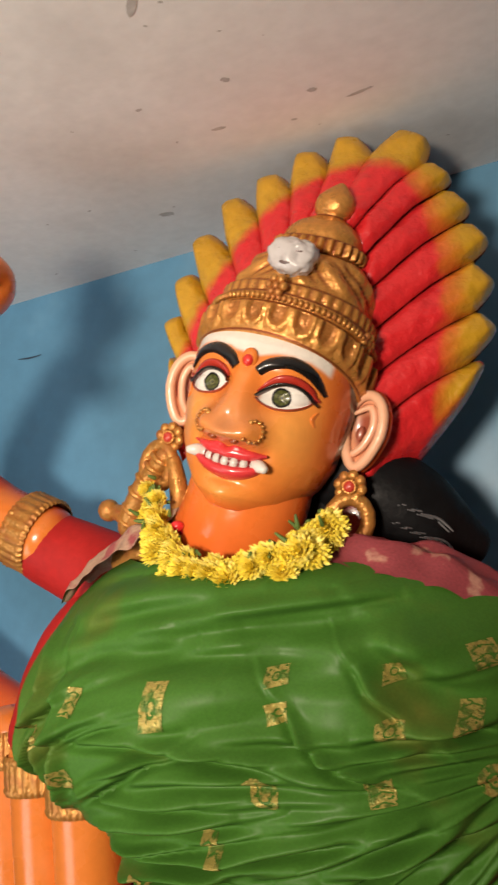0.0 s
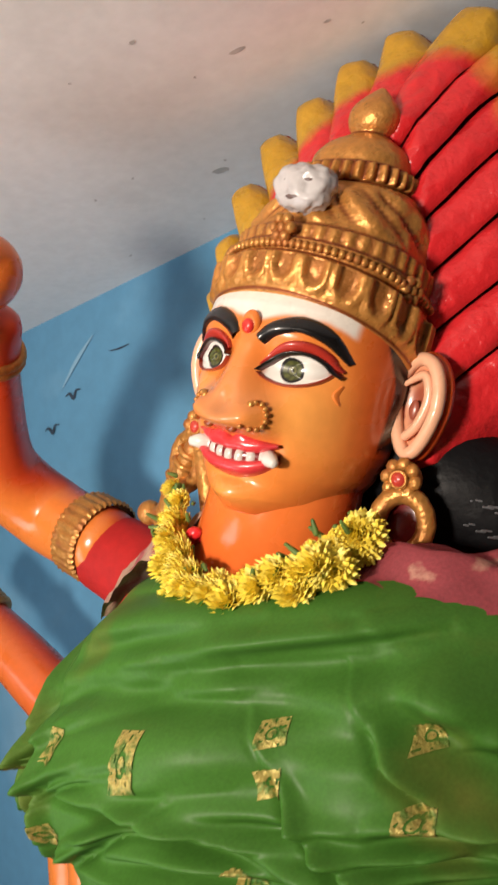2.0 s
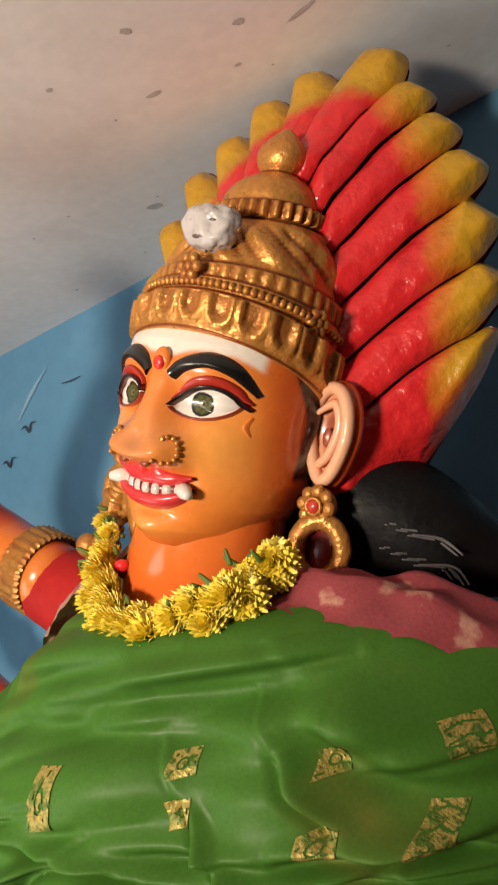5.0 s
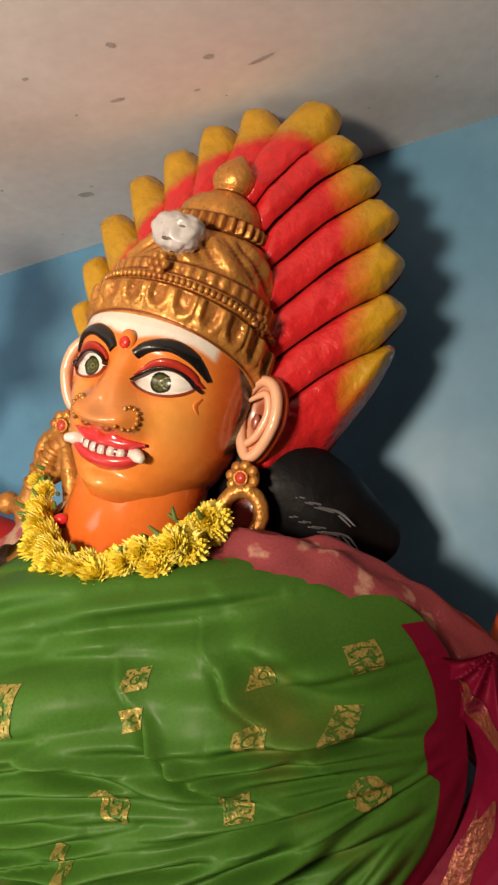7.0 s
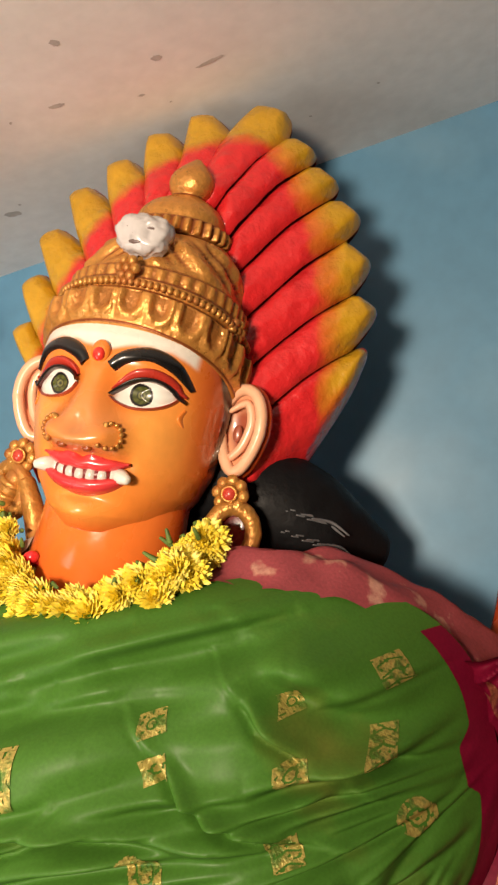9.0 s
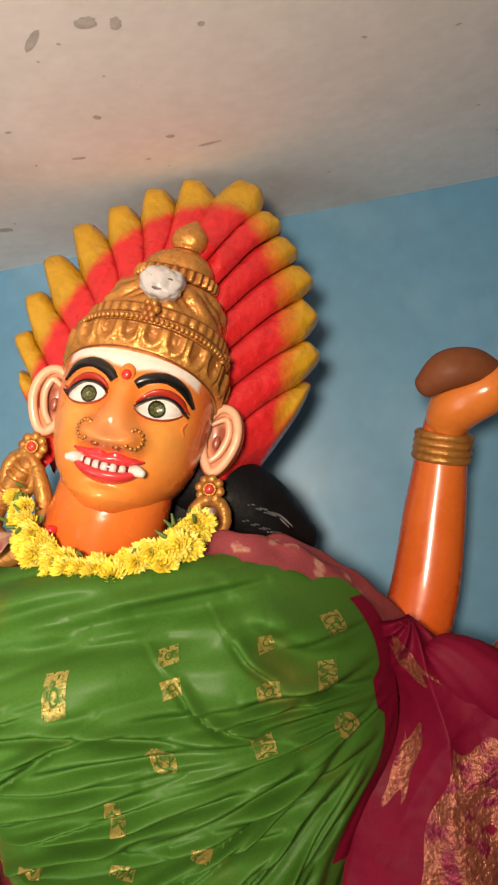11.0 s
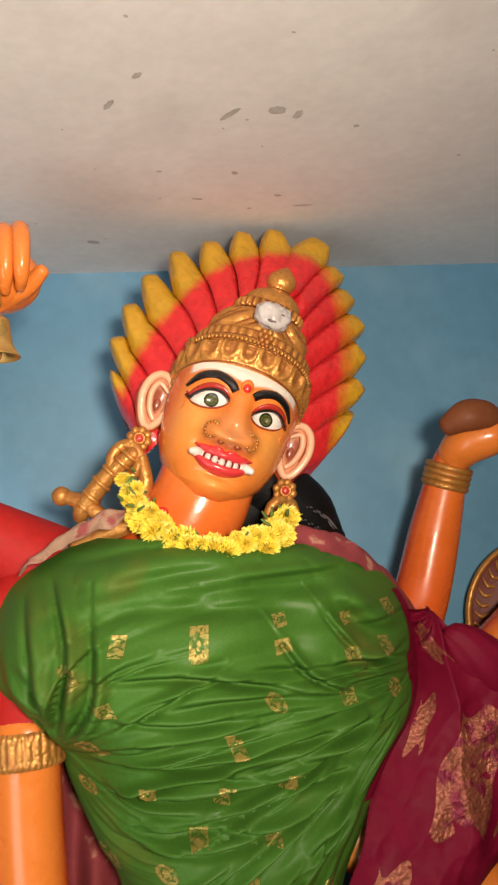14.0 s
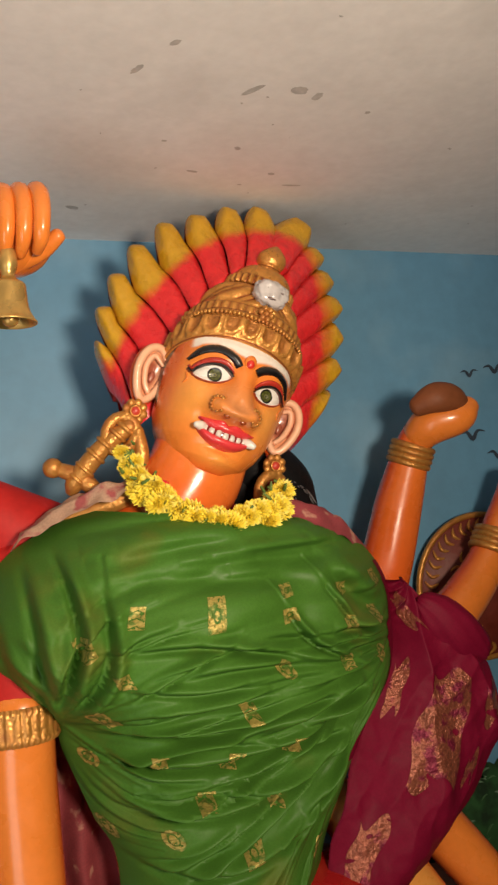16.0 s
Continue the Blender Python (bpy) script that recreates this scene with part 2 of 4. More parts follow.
for x, y, rx, ry, turn in ((-0.297, 0.678, 0.016, 0.012, 0), (-0.369, 0.69, 0.026, 0.007, -0.9), (-0.552, 0.667, 0.017, 0.006, -1.1), (-0.51, 0.595, 0.010, 0.006, -0.8), (-0.159, 0.722, 0.006, 0.005, 0),
                           (-0.186, 1.018, 0.024, 0.004, -0.1), (-0.612, 1.19, 0.016, 0.010, 0.4), (-0.401, 0.984, 0.014, 0.005, 0.2), (-0.245, 0.972, 0.009, 0.006, 0.4), (-0.34, 0.88, 0.008, 0.006, 1.0),
                           (-0.475, 0.873, 0.006, 0.004, 0), (-0.262, 0.69, 0.008, 0.014, 0.2)):
    stain(x, y, 0.85 * rx, 0.85 * ry, turn)
speck_rnd = random.Random(8)
for _ in range(36):
    r = speck_rnd.uniform(0.0008, 0.0026)
    stain(speck_rnd.uniform(-1.0, 0.4), speck_rnd.uniform(0.3, 1.33), r * speck_rnd.uniform(1, 2.2), r, speck_rnd.uniform(0, 3))
ceiling = tagged(ceiling.mesh("ceiling", [M_CEIL, M_STAIN]), "low grey plaster ceiling with small damp stains", "ceiling", kind="structure")


# ---- the statue: one mesh ----
HEAD = Matrix.Translation((-0.37, 0.99, 1.94)) @ Matrix.Rotation(radians(23), 4, "Y") @ Matrix.Rotation(radians(3), 4, "Z")
statue = Shape()

# face outline: height, half width, depth in front
SECTION = [(-0.166, 0.020, 0.070), (-0.158, 0.048, 0.100), (-0.138, 0.076, 0.113), (-0.110, 0.097, 0.116), (-0.078, 0.111, 0.117), (-0.040, 0.117, 0.121),
           (0.0, 0.121, 0.125), (0.040, 0.121, 0.126), (0.064, 0.118, 0.119), (0.084, 0.114, 0.106), (0.100, 0.104, 0.088), (0.130, 0.070, 0.05)]


def section(z):
    for (z0, w0, d0), (z1, w1, d1) in zip(SECTION, SECTION[1:]):
        if z <= z1:
            t = max(0, (z - z0) / (z1 - z0))
            return w0 + (w1 - w0) * t, d0 + (d1 - d0) * t
    return SECTION[-1][1:]


def bell(x, z, cx, cz, sx, sz):
    return math.exp(-((x - cx) / sx) ** 2 - ((z - cz) / sz) ** 2)


def relief(x, z):
    """How far nose, brow, cheeks, lips and chin stand out of the face."""
    s = abs(x)
    t = min(1, max(0, (0.030 - z) / 0.084))
    nose = (0.007 + 0.033 * t ** 1.15) * smooth(0.045, 0.02, z) * (1 - smooth(0.058, 0.078, -z)) * math.exp(-(s / (0.015 + 0.021 * t)) ** 2.8)
    r = nose + 0.022 * bell(s, z, 0.036, -0.051, 0.016, 0.017)
    r += 0.005 * bell(s, z, 0.05, 0.034, 0.04, 0.014) - 0.010 * bell(s, z, 0.052, 0.002, 0.034, 0.017)
    r += 0.010 * bell(s, z, 0.066, -0.045, 0.026, 0.026) + 0.010 * bell(s, z, 0, -0.094, 0.042, 0.022)
    r += 0.013 * bell(s, z, 0, -0.138, 0.026, 0.015) - 0.006 * bell(s, z, 0, -0.119, 0.03, 0.006)
    r -= 0.004 * bell(s, z, 0.048, -0.070, 0.008, 0.018)
    r += 0.008 * bell(s, z, 0, -0.064, 0.024, 0.012) - 0.006 * bell(s, z, 0, -0.040, 0.010, 0.012)
    return r


def front(x, z):
    """Depth of the face at x, z in head space."""
    w, d = section(z)
    k = min(0.985, abs(x) / max(w, 0.001))
    return -d * (1 - k ** 2.3) ** (1 / 2.1) - relief(x, z)


def face_paint(x, y, z):
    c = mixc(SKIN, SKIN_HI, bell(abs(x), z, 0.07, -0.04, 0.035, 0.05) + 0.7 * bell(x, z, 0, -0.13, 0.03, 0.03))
    # airbrushed shading in the colour: deeper orange-red at cheek edges and under the chin
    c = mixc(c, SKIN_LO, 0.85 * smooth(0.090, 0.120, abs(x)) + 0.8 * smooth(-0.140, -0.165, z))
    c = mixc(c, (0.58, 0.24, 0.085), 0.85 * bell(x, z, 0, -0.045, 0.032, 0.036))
    brow = 0.043 + 0.012 * math.cos(min(1.6, abs(abs(x) - 0.05) * 30)) - 0.35 * max(0, abs(x) - 0.085)
    c = mixc(c, WHITE, smooth(brow - 0.003, brow + 0.003, z + 0.003 * noise.noise((x * 60, z * 40, 1))) * (1 - smooth(0.094, 0.101, abs(x))))
    c = mixc(c, BLACK, smooth(-0.020, -0.015, y + 0.030 * smooth(-0.01, 0.06, z)) * smooth(-0.075, -0.065, z))
    return c


def face_point(u, v):
    z = -0.166 + 0.294 * v
    w, d = section(z)
    a = (u - 0.5) * math.pi * 2
    if abs(a) < math.pi / 2:
        x = w * math.sin(a)
        y = front(x, z) if abs(a) < 1.4 else front(w * math.sin(1.4) * (1 if a > 0 else -1), z) * (math.pi / 2 - abs(a)) / (math.pi / 2 - 1.4)
    else:
        x, y = w * math.sin(a), -0.105 * (1 - 0.5 * smooth(0.06, 0.13, z)) * math.cos(a)
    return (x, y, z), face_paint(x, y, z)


statue.at = HEAD
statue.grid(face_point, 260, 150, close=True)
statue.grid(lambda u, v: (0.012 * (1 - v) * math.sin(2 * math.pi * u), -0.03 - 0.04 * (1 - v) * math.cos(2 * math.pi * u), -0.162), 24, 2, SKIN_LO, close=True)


def ribbon(path, widths, rise, colour, lift=0.0, steps=40, across=8, edge=None):
    """A raised band that hugs the face along a curve of (x, z)."""
    def fn(u, v):
        p, q0, q1 = curve(path, u), curve(path, max(0, u - 0.01)), curve(path, min(1, u + 0.01))
        d = q1 - q0
        d = d / (np.linalg.norm(d) + 1e-9)
        w = float(curve([(k,) for k in widths], u)[0])
        t = 2 * v - 1
        x, z = p[0] - d[1] * w * t * 0.5, p[1] + d[0] * w * t * 0.5
        y = front(x, z) + 0.003 - (rise + 0.003) * (1 - t * t) ** 0.5 - lift
        return (x, y, z), (mixc(colour, edge, smooth(0.5, 1.0, abs(t))) if edge else colour)
    statue.grid(fn, steps, across, colour)


def eye(side):
    cx, cz = 0.0545 * side, 0.0

    def lid(s, up):
        k = max(0.0, 1 - abs(s) ** 2.2)
        return (0.0175 if up else -0.0130) * k ** 0.85 + 0.002 * s * side * side

    def ball(u, v):
        s, t = 2 * u - 1, v
        x = cx + 0.0315 * s
        z = cz + lid(s, False) * (1 - t) + lid(s, True) * t + 0.003 * s
        y = front(cx, cz) + 0.004 - 0.011 * (1 - s * s) ** 0.5 * math.sin(math.pi * min(max(t, 0.0), 1.0)) ** 0.5 + 0.42 * max(0, s * side) ** 2 * 0.0315
        y = min(y, front(x, z) - 0.0012 - 0.004 * (1 - s * s))
        rr = math.hypot(x - (cx - 0.004 * side), z - cz - 0.001)
        c = mixc((0.80, 0.76, 0.70), (0.55, 0.25, 0.16), smooth(0.82, 1.0, abs(s)))
        if rr < 0.0126:
            c = BLACK
            if rr < 0.0098:
                c = mixc((0.050, 0.058, 0.010), (0.10, 0.105, 0.022), 0.5 + 0.5 * math.sin(9 * math.atan2(z - cz, x - cx)))
            if rr < 0.0054:
                c = (0.022, 0.022, 0.010)
            if rr < 0.0042:
                c = (0.15, 0.15, 0.05)
            if rr < 0.0020:
                c = (0.03, 0.03, 0.015)
        return (x, y, z), c
    statue.grid(ball, 90, 44)
    up = [(cx + 0.0325 * s, cz + lid(s, True) + 0.003 * s + 0.001) for s in (-1, -0.85, -0.6, -0.3, 0, 0.3, 0.6, 0.85, 1)]
    low = [(cx + 0.0325 * s, cz + lid(s, False) + 0.003 * s - 0.001) for s in (-1, -0.85, -0.6, -0.3, 0, 0.3, 0.6, 0.85, 1)]
    if side < 0:
        up.reverse()
        low.reverse()
    up.append((cx + 0.040 * side, cz + 0.001))
    ribbon(up, (0.003, 0.006, 0.006, 0.006, 0.007, 0.007, 0.004), 0.009, BLACK, lift=0.003, edge=DARKRED)
    ribbon([(x, z + 0.0062) for x, z in up], (0.003, 0.009, 0.013, 0.014, 0.013, 0.010, 0.003), 0.006, (0.44, 0.035, 0.02), lift=0.001, edge=(0.30, 0.02, 0.012))
    ribbon(low, (0.002, 0.004, 0.004, 0.004, 0.002), 0.006, (0.30, 0.04, 0.02), lift=0.002)
    brow = [(0.016 * side, 0.027), (0.030 * side, 0.040), (0.055 * side, 0.047), (0.080 * side, 0.038), (0.098 * side, 0.016)]
    ribbon(brow, (0.015, 0.019, 0.019, 0.016, 0.006), 0.006, BLACK, steps=50, across=10)
    # crease beside the eye
    ribbon([(0.094 * side, -0.006), (0.090 * side, -0.016), (0.094 * side, -0.026)], (0.003, 0.006, 0.002), 0.003, SKIN)


eye(1)
eye(-1)

# mouth: dark inside, teeth, lips, fangs
def smile(x):
    return 0.006 * (x / 0.05) ** 2


XS = (-0.052, -0.04, -0.026, -0.012, 0, 0.012, 0.026, 0.04, 0.052)
ribbon([(x, -0.0955 + smile(x)) for x in XS], (0.004, 0.018, 0.022, 0.018, 0.004), 0.003, DARKRED)
ribbon([(x, -0.0835 + smile(x) + (0.002 if 0.006 < abs(x) < 0.02 else 0)) for x in XS], (0.004, 0.013, 0.019, 0.016, 0.019, 0.013, 0.004), 0.010, LIP, steps=60)
ribbon([(x, -0.1095 + 0.016 * (x / 0.05) ** 2) for x in XS], (0.004, 0.015, 0.020, 0.022, 0.020, 0.015, 0.004), 0.012, LIP, steps=60)
for i in range(7):
    x = -0.036 + 0.012 * i
    z = -0.0955 + smile(x)
    c = (x, front(x, z) + 0.0005, z)
    statue.ball(c, (0.0066, 0.0054, 0.0086), (0.58, 0.54, 0.49), nu=10, nv=8)
for side in (1, -1):
    x = 0.042 * side
    y = front(x, -0.091)
    statue.tube([(x - 0.006 * side, y + 0.004, -0.091), (x + 0.004 * side, y - 0.006, -0.0915), (x + 0.013 * side, y - 0.011, -0.0935)], (0.008, 0.0085, 0.0055), (0.70, 0.66, 0.60), n=12, steps=10)
    # nose ring with beads
    y = front(0.034 * side, -0.052)
    for k in range(9):
        a = radians(95 - 27 * k)
        x, z = 0.035 + 0.0115 * math.cos(a), -0.050 + 0.0135 * math.sin(a)
        statue.ball((x * side, front(x, z) - 0.0025, z), (0.0031, 0.0040, 0.0031), slot=1, nu=8, nv=6)
    statue.ball((0.030 * side, front(0.030, -0.040) + 0.0015, -0.039), (0.004, 0.003, 0.004), SKIN, slot=1, nu=10, nv=6)
    statue.ball((0.015 * side, front(0.013, -0.066) + 0.001, -0.0665), (0.0065, 0.004, 0.004), (0.25, 0.05, 0.01), nu=10, nv=6)
y = front(0, 0.038)
statue.ball((0.0, y, 0.041), (0.0115, 0.006, 0.014), (0.72, 0.20, 0.03), nu=18, nv=10)
statue.ball((0.0, y - 0.004, 0.038), (0.0075, 0.005, 0.008), (0.62, 0.03, 0.02), nu=14, nv=8)


def ear(side):
    cx, cz, cy = 0.138 * side, -0.014, 0.004

    def rim(a):
        r = 1 + 0.12 * math.sin(a) - 0.16 * max(0, -math.sin(a))
        return cx + 0.027 * side * math.cos(a) * r, cz + 0.051 * math.sin(a)

    def dish(u, v):
        a = 2 * math.pi * u
        x, z = rim(a)
        px, pz = cx + (x - cx) * v, cz + (z - cz) * v
        y = cy - 0.004 + 0.014 * (1 - v ** 2) - 0.010 * side * (px - cx) / 0.03
        c = mixc((0.36, 0.09, 0.045), PEACH, smooth(0.35, 0.70, v))
        if 0.66 < v < 0.76 and math.sin(a) > -0.5:
            c = (0.34, 0.07, 0.035)
        return (px, y, pz), mixc(c, (0.86, 0.55, 0.40), smooth(0.8, 1, v))
    statue.grid(dish, 48, 20, close=True)
    pts = []
    for k in range(25):
        x, z = rim(2 * math.pi * k / 24)
        pts.append((x, cy - 0.004 - 0.010 * side * (x - cx) / 0.03, z))
    statue.tube(pts, [0.0075] * 3, (0.84, 0.46, 0.28), n=10, steps=48)
    statue.tube([(p[0], p[1] + 0.016, p[2]) for p in pts], [0.010] * 3, SKIN_LO, n=10, steps=40)
    inner = [(cx + side * dx, cy - 0.004, cz + dz) for dx, dz in ((-0.016, 0.022), (0.004, 0.034), (0.013, 0.012), (0.006, -0.018), (-0.006, -0.034))]
    statue.tube(inner, (0.003, 0.006, 0.006, 0.005), (0.82, 0.44, 0.27), n=10, steps=24)
    statue.ball((cx - 0.004 * side, cy + 0.003, cz - 0.004), (0.006, 0.003, 0.011), (0.34, 0.09, 0.05), nu=12, nv=8)
    # stud: a flower of gold round a red stone
    sx, sz = 0.143 * side, -0.092
    statue.ball((sx, -0.004, sz), (0.021, 0.012, 0.021), slot=1, nu=18, nv=10)
    for k in range(8):
        a = k * math.pi / 4
        statue.ball((sx + 0.016 * math.cos(a), -0.012, sz + 0.016 * math.sin(a)), (0.008, 0.006, 0.008), slot=1, nu=10, nv=6)
    statue.ball((sx, -0.016, sz), (0.009, 0.007, 0.009), (0.50, 0.05, 0.03), nu=12, nv=8)
    statue.ring((sx, -0.018, sz), (0, -1, 0), 0.009, 0.009, 0.002, slot=1, nu=18, nv=6)
    rx, rz = 0.152 * side, -0.139
    statue.ring((rx, -0.008, rz), (0.25 * side, -1, 0), 0.026, 0.032, 0.0105, slot=1, nu=40, nv=14, wob=0.04)
    if side > 0:
        statue.ball((rx, -0.002, rz), (0.023, 0.004, 0.029), DARKRED, nu=20, nv=8)


ear(1)
ear(-1)

# crown: turned profile with a tilted rim, flutes, beads and a finial
PROFILE = [(0.072, 0.117), (0.078, 0.124), (0.084, 0.124), (0.112, 0.126), (0.120, 0.123), (0.122, 0.117), (0.134, 0.118), (0.137, 0.113), (0.150, 0.112), (0.154, 0.103), (0.172, 0.094), (0.192, 0.083),
           (0.206, 0.071), (0.210, 0.060), (0.214, 0.066), (0.229, 0.065), (0.233, 0.058), (0.246, 0.055), (0.260, 0.044), (0.269, 0.030), (0.275, 0.022), (0.282, 0.026), (0.293, 0.029), (0.305, 0.026), (0.317, 0.016), (0.328, 0.004)]


def crown_point(a, z, r):
    """a = 0 looks forward."""
    r = r * (1 + 0.045 * math.sin(2 * a) ** 2) if abs(a) < math.pi / 2 else r
    drop = 0.058 * (1 - math.cos(a)) * smooth(0.20, 0.08, z)
    back = 0.012 + 0.05 * (z - 0.08) * 0.6
    return (r * math.sin(a) * 1.01 + 0.06 * (z - 0.08), back - r * math.cos(a) * (1.02 - 0.06 * smooth(0.08, 0.2, z)), z - drop)


def crown(u, v):
    z, r = curve(PROFILE, v)
    a = 2 * math.pi * (u - 0.5)
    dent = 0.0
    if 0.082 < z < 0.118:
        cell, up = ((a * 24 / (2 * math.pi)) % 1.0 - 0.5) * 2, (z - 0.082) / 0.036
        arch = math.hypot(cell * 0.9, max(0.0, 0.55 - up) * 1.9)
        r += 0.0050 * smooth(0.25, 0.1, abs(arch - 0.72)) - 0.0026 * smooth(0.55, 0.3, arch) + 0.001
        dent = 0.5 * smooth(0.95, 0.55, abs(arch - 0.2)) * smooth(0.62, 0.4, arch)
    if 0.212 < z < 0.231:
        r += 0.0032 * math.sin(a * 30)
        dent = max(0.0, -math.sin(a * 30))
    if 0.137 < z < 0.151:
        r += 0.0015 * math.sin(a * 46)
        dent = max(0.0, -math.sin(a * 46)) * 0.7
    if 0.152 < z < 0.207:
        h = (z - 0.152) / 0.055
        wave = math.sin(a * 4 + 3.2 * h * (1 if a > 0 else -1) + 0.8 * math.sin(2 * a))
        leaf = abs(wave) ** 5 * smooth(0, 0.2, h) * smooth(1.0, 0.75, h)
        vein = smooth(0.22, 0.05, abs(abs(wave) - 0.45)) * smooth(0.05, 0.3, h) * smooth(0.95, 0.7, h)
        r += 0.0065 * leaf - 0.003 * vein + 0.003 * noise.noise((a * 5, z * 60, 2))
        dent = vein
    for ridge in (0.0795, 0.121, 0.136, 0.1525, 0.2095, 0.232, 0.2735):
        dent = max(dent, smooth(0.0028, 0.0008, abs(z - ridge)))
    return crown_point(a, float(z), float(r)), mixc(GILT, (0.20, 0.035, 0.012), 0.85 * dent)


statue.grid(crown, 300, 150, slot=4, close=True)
for k in range(-26, 27):
    a = k * 0.062
    statue.ball(crown_point(a, 0.128, 0.121), (0.0042, 0.0042, 0.0050), slot=1, nu=8, nv=6)
for a in (-1.25, 0.0, 1.25):
    c = crown_point(a, 0.128 if a else 0.143, 0.120)
    for k in range(7):
        b = k * 2 * math.pi / 6
        d = 0.010 if k < 6 else 0.0
        statue.ball((c[0] + d * math.cos(b) * math.cos(a), c[1] - 0.004 * math.cos(a) + d * math.cos(b) * math.sin(a), c[2] + d * math.sin(b)), 0.0062, slot=1, nu=8, nv=6)
# small white mask on the crown, plain
c = crown_point(0.0, 0.188, 0.098)
MASK = (0.56, 0.52, 0.51)


def mask_point(u, v):
    a, b = 2 * math.pi * u, math.pi * (0.02 + 0.96 * v)

    def sq(t):
        return math.copysign(abs(t) ** 0.75, t)
    p, q, r = sq(math.sin(b)) * sq(math.cos(a)), sq(math.sin(b)) * sq(math.sin(a)), sq(math.cos(b))
    k = 1 + 0.16 * noise.noise((p * 2.1, q * 2.1, r * 2.1 + 5)) + 0.07 * noise.noise((p * 5, q * 5, r * 5))
    y = -0.006 + 0.019 * q * k - 0.007 * bell(p, r, 0, -0.05, 0.25, 0.45) - 0.004 * bell(abs(p), r, 0.45, 0.5, 0.3, 0.2) - 0.004 * bell(p, r, 0, -0.65, 0.5, 0.25) * (q < 0)
    shade = mixc(MASK, (0.25, 0.225, 0.22), 0.6 * smooth(0.1, 0.5, noise.noise((p * 4, q * 3, r * 4 + 9))))
    return (c[0] + 0.034 * p * k * (1 - 0.12 * (r < 0) * abs(r)), c[1] + y, c[2] + 0.025 * r * k), shade


statue.grid(mask_point, 48, 30, close=True)
for dx, dz, rx, rz in ((-0.012, 0.005, 0.0080, 0.0026), (0.012, 0.005, 0.0080, 0.0026), (0, -0.0125, 0.011, 0.0032), (-0.0045, -0.004, 0.002, 0.002), (0.0045, -0.004, 0.002, 0.002)):
    statue.ball((c[0] + dx, c[1] - 0.0235 + (0.003 if dz > 0 else 0), c[2] + dz), (rx, 0.005, rz), (0.16, 0.11, 0.10), nu=10, nv=6)

# flame petals behind the head: a shell of ridged petals that starts at the crown and leans back to the tips
# grooves between the petals in head space: inner x, z and outer x, z, from one ear round to the other
GROOVES = [(-0.148, -0.105, -0.185, -0.050), (-0.150, -0.064, -0.217, 0.028), (-0.128, -0.006, -0.222, 0.085), (-0.121, 0.079, -0.207, 0.153), (-0.107, 0.145, -0.177, 0.224), (-0.082, 0.193, -0.144, 0.294),
           (-0.055, 0.243, -0.098, 0.347), (-0.029, 0.268, -0.042, 0.387), (0.016, 0.300, 0.027, 0.412), (0.055, 0.298, 0.115, 0.407), (0.081, 0.256, 0.153, 0.371), (0.096, 0.198, 0.191, 0.327),
           (0.111, 0.133, 0.226, 0.276), (0.124, 0.066, 0.247, 0.202), (0.150, 0.010, 0.255, 0.123), (0.160, -0.070, 0.220, -0.036)]
TIPS = [(-0.231, 0.022), (-0.247, 0.101), (-0.247, 0.174), (-0.232, 0.246), (-0.195, 0.315), (-0.138, 0.361), (-0.079, 0.407), (-0.018, 0.438), (0.078, 0.455), (0.143, 0.401), (0.183, 0.361), (0.222, 0.317),
        (0.245, 0.257), (0.265, 0.192), (0.268, 0.100)]
NECK = 0.70      # where the body of a petal ends and its rounded tip begins
statue.at = HEAD
